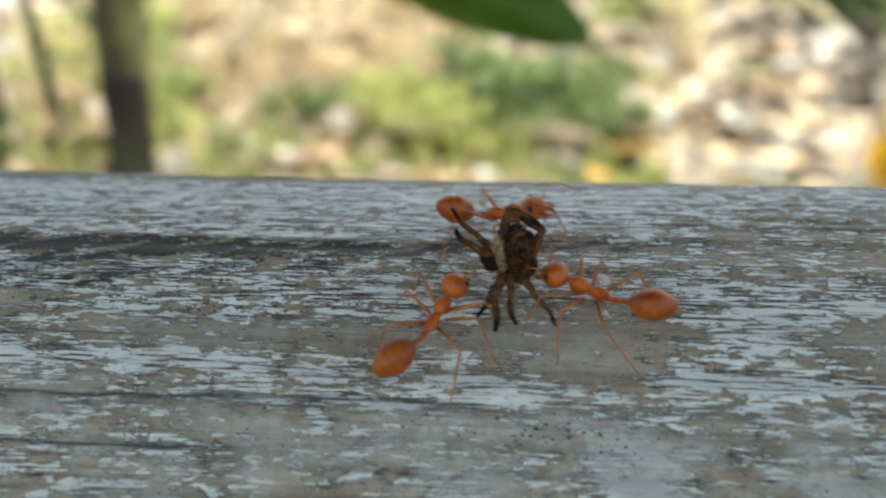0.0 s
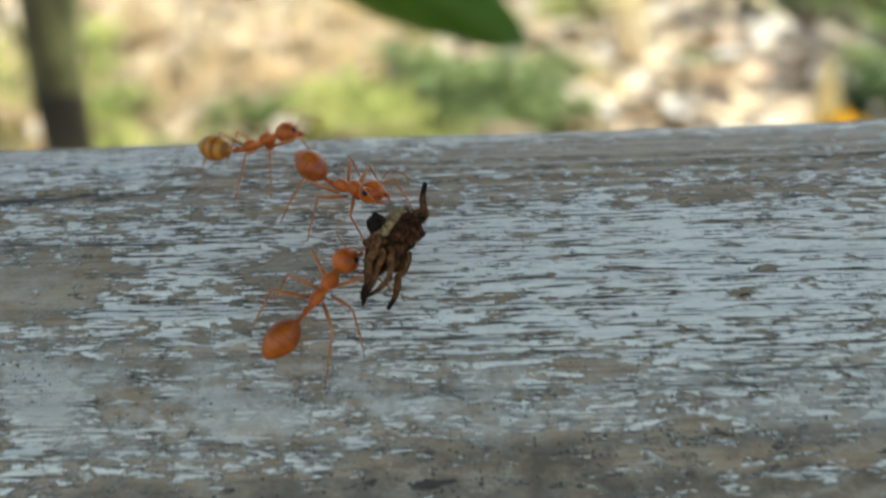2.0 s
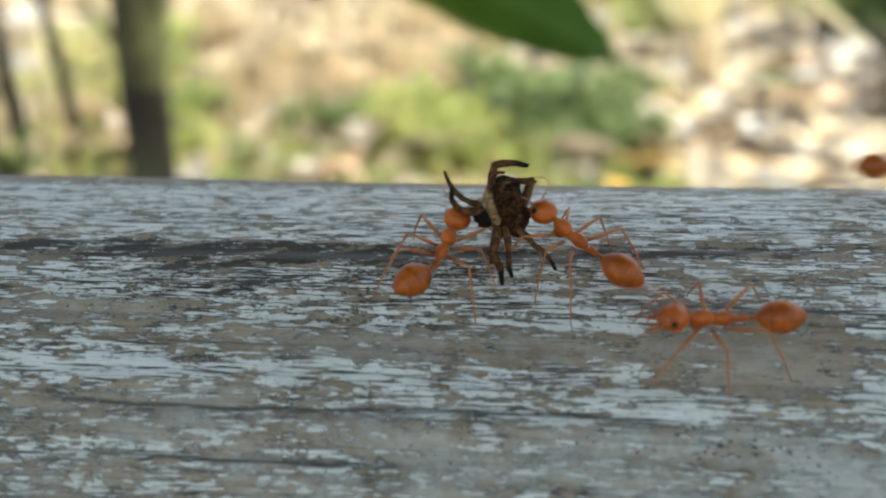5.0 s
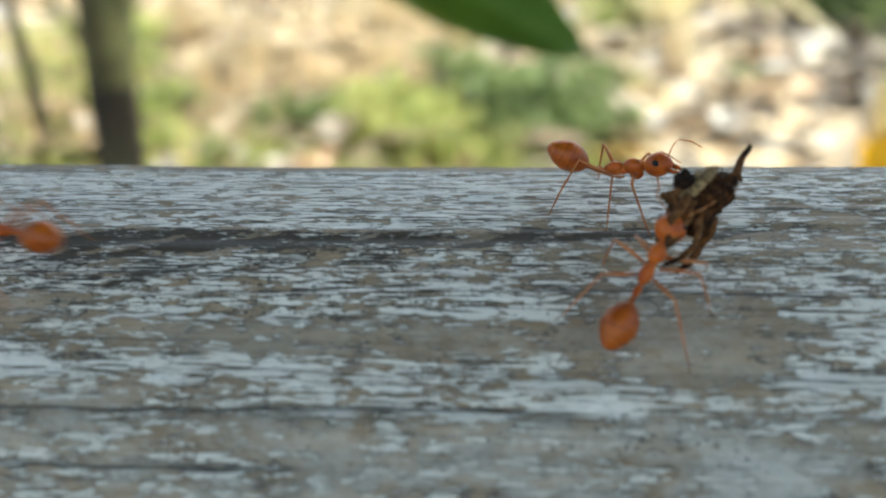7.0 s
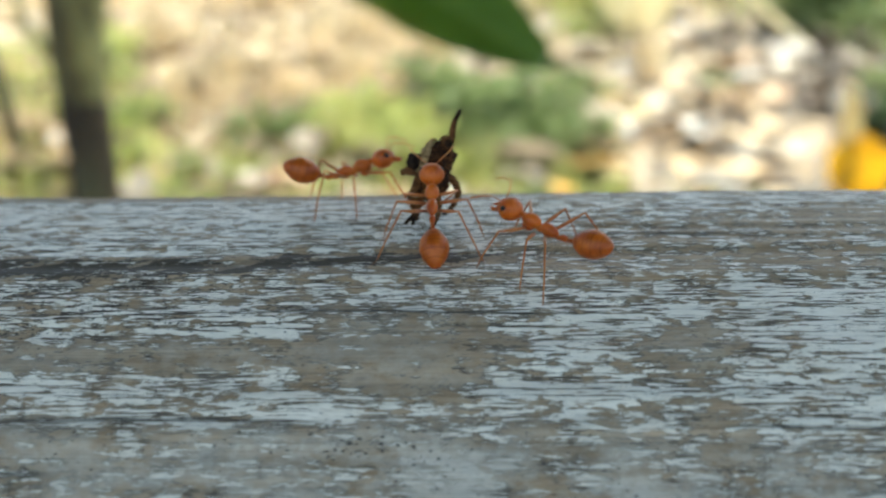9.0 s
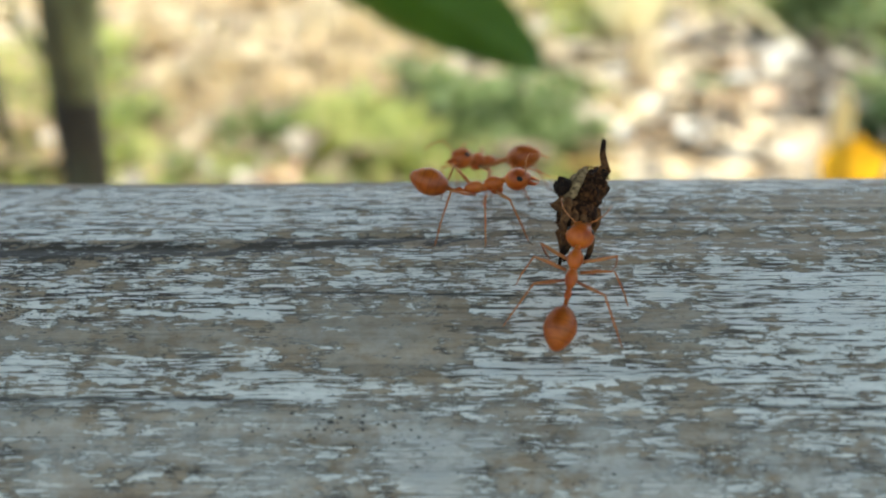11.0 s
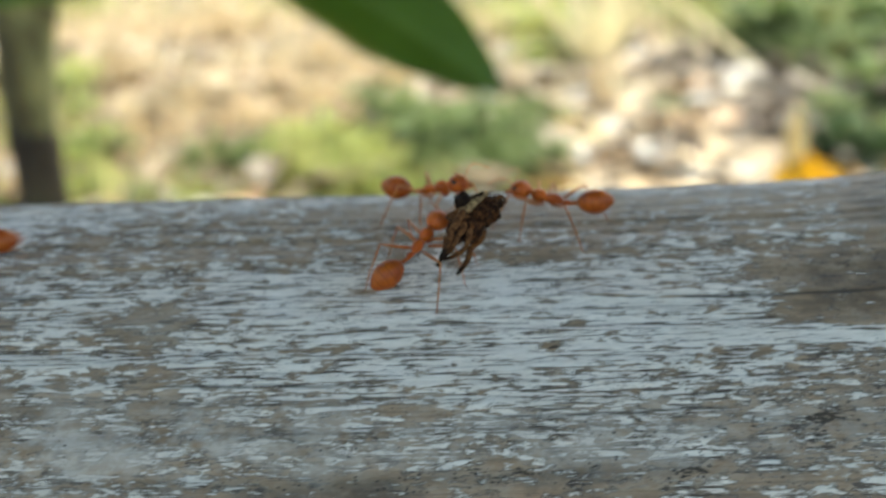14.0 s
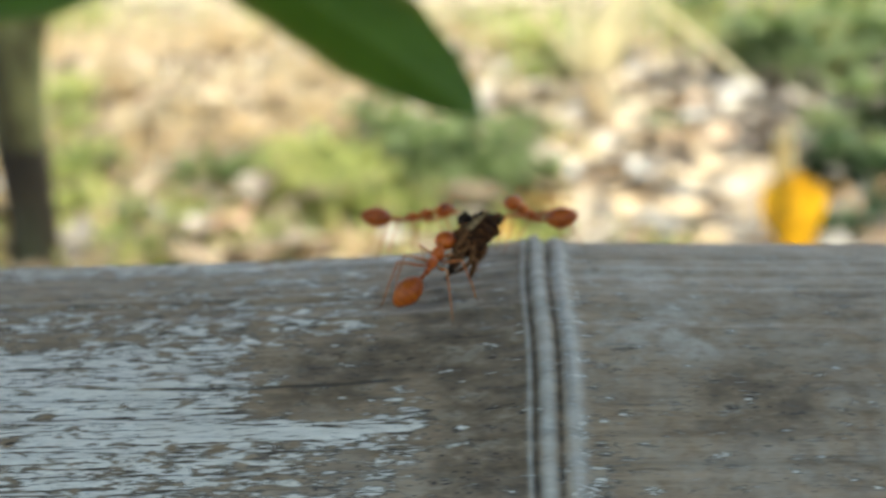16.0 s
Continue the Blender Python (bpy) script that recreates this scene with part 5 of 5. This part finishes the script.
    BANDED_ROWS = [
        (0, -0.06600, 0.00105, 0.58010, -2.0, -5.7, 0.2, 0.0, 0.0),
        (0.5, -0.05200, 0.00105, 0.58010, -2.0, -5.7, 0.2, 0.0, 0.0),
        (1, 0.00232, -0.00587, 0.57955, 10.5, -8.4, 9.8, 14.4, 1.1),
        (1.5, 0.01040, -0.00427, 0.57982, 7.8, -7.1, 4.8, 23.0, 36.7),
        (2, 0.01528, -0.00544, 0.57983, 6.3, -5.3, 39.5, -2.1, -70.4),
        (2.5, 0.02075, -0.00287, 0.57979, 5.8, -5.2, -40.5, 16.2, 19.7),
        (3, 0.03117, -0.00903, 0.57895, 17.7, -3.1, -11.2, 13.3, -14.4),
        (3.5, 0.02031, -0.01256, 0.57716, -13.7, 11.1, -119.9, 45.6, -24.3),
        (4, 0.03000, -0.01855, 0.57374, 20.2, 26.9, -56.1, 0.0, 0.0),
        (4.6, 0.04000, -0.02497, 0.56684, 53.1, 13.1, -16.3, 0.0, 0.0),
        (6, 0.07000, -0.02609, 0.56506, 60.1, -2.9, -4.9, 0.0, 0.0),
        (9, 0.11000, -0.02308, 0.56936, 50.1, -3.7, -4.4, 0.0, 0.0),
        (16, 0.18000, -0.01936, 0.57308, 40.1, -4.4, -3.7, 0.0, 0.0),
    ]
    SCOUT_ROWS = [
        (0, -0.09500, 0.00210, 0.58005, -4.0, -5.7, 0.4, 0.0, 0.0),
        (3, -0.04000, 0.00263, 0.58001, -5.0, -5.7, 0.5, 0.0, 0.0),
        (3.5, -0.03659, 0.00187, 0.58027, -3.7, 4.9, 52.7, -0.2, -11.7),
        (4, -0.01874, -0.00052, 0.58032, -0.8, -2.7, 38.7, 5.3, -40.3),
        (4.5, -0.00392, 0.00039, 0.57992, 1.1, -18.8, -52.0, 10.0, 89.7),
        (4.7, -0.00166, 0.00233, 0.57983, -0.8, -17.5, -60.5, 9.7, 87.1),
        (5.4, 0.04500, 0.00419, 0.57983, -7.5, -2.9, 20.6, 0.0, 0.0),
        (6.2, 0.05500, -0.00210, 0.58005, -0.7, -9.6, 100.1, 0.0, 0.0),
        (6.9, 0.04800, -0.00523, 0.57967, -10.0, -5.6, 181.0, 0.0, 0.0),
        (7.5, 0.02664, -0.01103, 0.57738, -21.9, -11.5, 206.7, 37.9, -101.0),
        (8, 0.01693, -0.00984, 0.57805, -20.2, -18.5, 208.1, 33.4, -46.3),
        (8.5, 0.01755, -0.01017, 0.57772, -21.4, -19.9, 204.9, 49.5, -55.1),
        (9, 0.01291, -0.00818, 0.57899, -12.2, -17.4, 149.6, 21.2, -3.6),
        (9.2, 0.01268, -0.00586, 0.57955, -6.3, -6.2, 135.7, 8.2, 47.5),
        (10.4, 0.01800, 0.00523, 0.57967, 9.9, -3.9, 169.2, 0.0, 0.0),
        (11.5, 0.00204, -0.00273, 0.58000, -2.5, -8.8, 252.8, 22.6, -121.5),
        (12, -0.00251, -0.00720, 0.57925, -13.0, -2.5, 169.4, 7.8, 39.7),
        (12.5, -0.01500, -0.00419, 0.57983, -8.0, -5.7, 180.8, 0.0, 0.0),
        (13.5, -0.05000, -0.00315, 0.57996, -6.0, -5.7, 180.6, 0.0, 0.0),
        (16, -0.12000, 0.00000, 0.58012, 0.0, -5.7, 180.0, 0.0, 0.0),
    ]
    RUNNER_ROWS = [
        (0, 0.19000, 0.00000, 0.58012, 0.0, -5.7, 180.0, 0.0, 0.0),
        (9, 0.15000, 0.00000, 0.58012, 0.0, -5.7, 180.0, 0.0, 0.0),
        (11.5, 0.07500, 0.00210, 0.58005, 4.0, -5.7, 179.6, 0.0, 0.0),
        (12, 0.05800, 0.00315, 0.57996, 6.0, -5.7, 179.4, 0.0, 0.0),
        (12.5, 0.04029, -0.00401, 0.58026, -5.1, -9.5, 149.4, -7.8, -1.7),
        (13, 0.03547, -0.00308, 0.57997, -3.8, -8.8, 151.2, 8.4, 11.3),
        (13.5, 0.03054, -0.00082, 0.58071, 0.1, -6.6, 148.7, -1.7, 23.3),
        (14, 0.00677, -0.00978, 0.57891, -18.6, 2.6, 177.3, -10.5, 26.5),
        (14.5, -0.01500, -0.01030, 0.57831, -20.1, -5.4, 182.0, 0.0, 0.0),
        (16, -0.07500, -0.00626, 0.57947, -12.1, -5.6, 181.2, 0.0, 0.0),
    ]
    PREY_ROWS = [
        (0, 0.00025, -0.01277, 0.57875, 106.8, -57.8, -91.7),
        (0.5, 0.00635, -0.01226, 0.57890, 137.8, -52.7, -111.2),
        (1, 0.01623, -0.01192, 0.57931, 124.0, -72.0, -109.2),
        (1.5, 0.02392, -0.01309, 0.57877, -22.2, -45.8, 25.4),
        (2, 0.02548, -0.01612, 0.57701, -26.5, -37.3, 32.2),
        (2.5, 0.01643, -0.01105, 0.57970, 120.4, -68.8, -105.4),
        (3, 0.00664, -0.01094, 0.57956, 131.9, -53.2, -106.9),
        (3.5, -0.00312, -0.01005, 0.57977, 131.1, -53.0, -105.7),
        (4, -0.00865, -0.00895, 0.58024, 131.6, -52.9, -105.5),
        (4.5, -0.01103, -0.00848, 0.58019, 132.3, -53.1, -106.2),
        (5.75, -0.00301, -0.00888, 0.58002, 44.4, -77.4, -36.2),
        (7, 0.00480, -0.01034, 0.58002, -19.1, -34.9, 23.0),
        (7.5, 0.00809, -0.01196, 0.57965, -21.4, -30.0, 27.1),
        (8, 0.01005, -0.01353, 0.57821, -20.3, -28.1, 25.4),
        (8.5, 0.00836, -0.01011, 0.58000, -25.4, -41.6, 30.8),
        (9, 0.00528, -0.00120, 0.58108, -19.2, -65.3, 23.9),
        (10.25, 0.01138, -0.00736, 0.58047, -29.6, -52.0, 35.5),
        (11.5, 0.01788, -0.01121, 0.57942, -24.0, -45.5, 28.2),
        (12, 0.02200, -0.01546, 0.57797, -22.7, -33.7, 27.9),
        (12.5, 0.02537, -0.01421, 0.57840, -21.6, -32.2, 26.4),
        (13, 0.02737, -0.01302, 0.57902, -20.3, -30.4, 24.5),
        (13.5, 0.03330, -0.01213, 0.57928, -18.8, -27.8, 22.7),
        (14, 0.03996, -0.01105, 0.58024, -18.7, -29.6, 23.2),
        (14.5, 0.04730, -0.00871, 0.58076, -18.9, -30.5, 23.6),
        (15, 0.05498, -0.00692, 0.58171, -19.7, -32.4, 24.6),
        (15.5, 0.06437, -0.00605, 0.58177, -20.5, -34.6, 25.9),
        (16, 0.07334, -0.00206, 0.58183, -19.2, -32.6, 24.6),
    ]
    LEAF_ROWS = [
        (0, 0.05039, 0.54932, 0.50882, 45.6, 23.9, -12.0),
        (0.5, 0.05591, 0.54880, 0.50841, 45.6, 24.5, -12.7),
        (1, 0.05821, 0.54840, 0.50438, 44.8, 26.3, -14.6),
        (1.5, 0.06159, 0.55003, 0.50825, 44.6, 27.4, -15.6),
        (2, 0.06915, 0.54626, 0.50487, 44.7, 27.7, -16.2),
        (2.5, 0.06948, 0.54237, 0.50555, 45.1, 27.2, -14.8),
        (3, 0.05964, 0.54139, 0.50619, 45.8, 27.2, -12.8),
        (3.5, 0.05606, 0.54394, 0.50736, 46.2, 27.7, -12.1),
        (4, 0.05079, 0.54791, 0.50450, 46.0, 28.2, -11.9),
        (4.5, 0.04728, 0.55036, 0.50450, 45.7, 27.8, -12.1),
        (7, 0.04871, 0.55393, 0.50184, 45.0, 28.3, -14.6),
        (7.5, 0.05250, 0.55354, 0.49839, 44.8, 29.6, -16.2),
        (8, 0.05823, 0.55317, 0.50099, 44.9, 29.8, -16.6),
        (8.5, 0.05606, 0.55138, 0.49748, 44.7, 30.7, -17.1),
        (9, 0.05520, 0.54968, 0.50345, 45.0, 30.6, -16.7),
        (11.5, 0.05480, 0.54875, 0.50214, 45.2, 30.4, -17.2),
        (12, 0.05286, 0.54770, 0.49940, 45.3, 30.6, -17.5),
        (12.5, 0.06471, 0.54626, 0.50805, 45.5, 30.5, -17.7),
        (13, 0.05860, 0.54320, 0.49751, 45.4, 31.8, -18.6),
        (13.5, 0.06550, 0.54196, 0.50363, 45.6, 31.8, -18.7),
        (14, 0.07465, 0.54095, 0.50624, 46.1, 33.2, -19.0),
        (14.5, 0.07594, 0.54052, 0.50291, 46.2, 33.4, -18.8),
        (15, 0.08241, 0.54237, 0.50996, 46.2, 34.2, -19.2),
        (15.5, 0.08346, 0.54358, 0.50670, 46.7, 34.0, -18.6),
        (16, 0.09278, 0.54273, 0.50353, 46.8, 34.3, -18.6),
    ]
    move_ant(PULLER, PULLER_ROWS, 14)
    move_ant(PUSHER, PUSHER_ROWS, 14)
    move_ant(HELPER, HELPER_ROWS, 18)
    move_ant(STRAY, STRAY_ROWS, 18)
    move_ant(CROSSER, CROSSER_ROWS, 18)
    move_ant(BANDED, BANDED_ROWS, 18)
    move_ant(SCOUT, SCOUT_ROWS, 18)
    move_ant(RUNNER, RUNNER_ROWS, 18)
    # how far the dead legs are spread: 1 open, 0 folded away
    SPREAD = [(0, 1), (0.5, 1), (1, 0.75), (1.25, 0.45), (1.5, 0.15), (2, 0), (2.25, 0.4), (2.5, 0.8), (3, 1), (4.7, 1), (5.2, 0.75), (5.75, 0.55), (6.3, 0.3), (7, 0.1), (7.5, 0), (8.5, 0.05), (9, 0.25), (10.25, 0.1), (12, 0), (12.8, 0), (13.1, 0), (16, 0)]
    legs = [o for o in SPIDER.children if o.name.startswith("leg")]
    for leg, (hip, spread, folded, thick) in zip(legs, SPIDER_LEGS):
        shin = leg.children[0]
        open_thigh, shut_thigh = leg_turn(spread[0], spread[2]).to_quaternion(), leg_turn(folded[0], folded[2]).to_quaternion()
        open_shin, shut_shin = leg_turn(spread[1], spread[3]).to_quaternion(), leg_turn(folded[1], folded[3]).to_quaternion()
        thigh_rows, shin_rows = [], []
        for t, share in SPREAD:
            if leg is legs[0] and t > 13:
                shut_thigh, shut_shin = leg_turn(TUCKED[0], TUCKED[2]).to_quaternion(), leg_turn(TUCKED[1], TUCKED[3]).to_quaternion()
            a, b = shut_thigh.slerp(open_thigh, share), shut_shin.slerp(open_shin, share)
            thigh_rows.append((t, Matrix.Translation(Vector(hip) * MM) @ a.to_matrix().to_4x4()))
            shin_rows.append((t, Matrix.Translation((THIGH, 0, 0)) @ (a.inverted() @ b).to_matrix().to_4x4()))
        walk(leg, thigh_rows)
        walk(shin, shin_rows)
    walk(SPIDER, [(t, pose(*p)) for t, *p in PREY_ROWS])
    walk(LEAF, [(t, Matrix.Translation(-TREE_AT) @ pose(*p)) for t, *p in LEAF_ROWS])


motions()
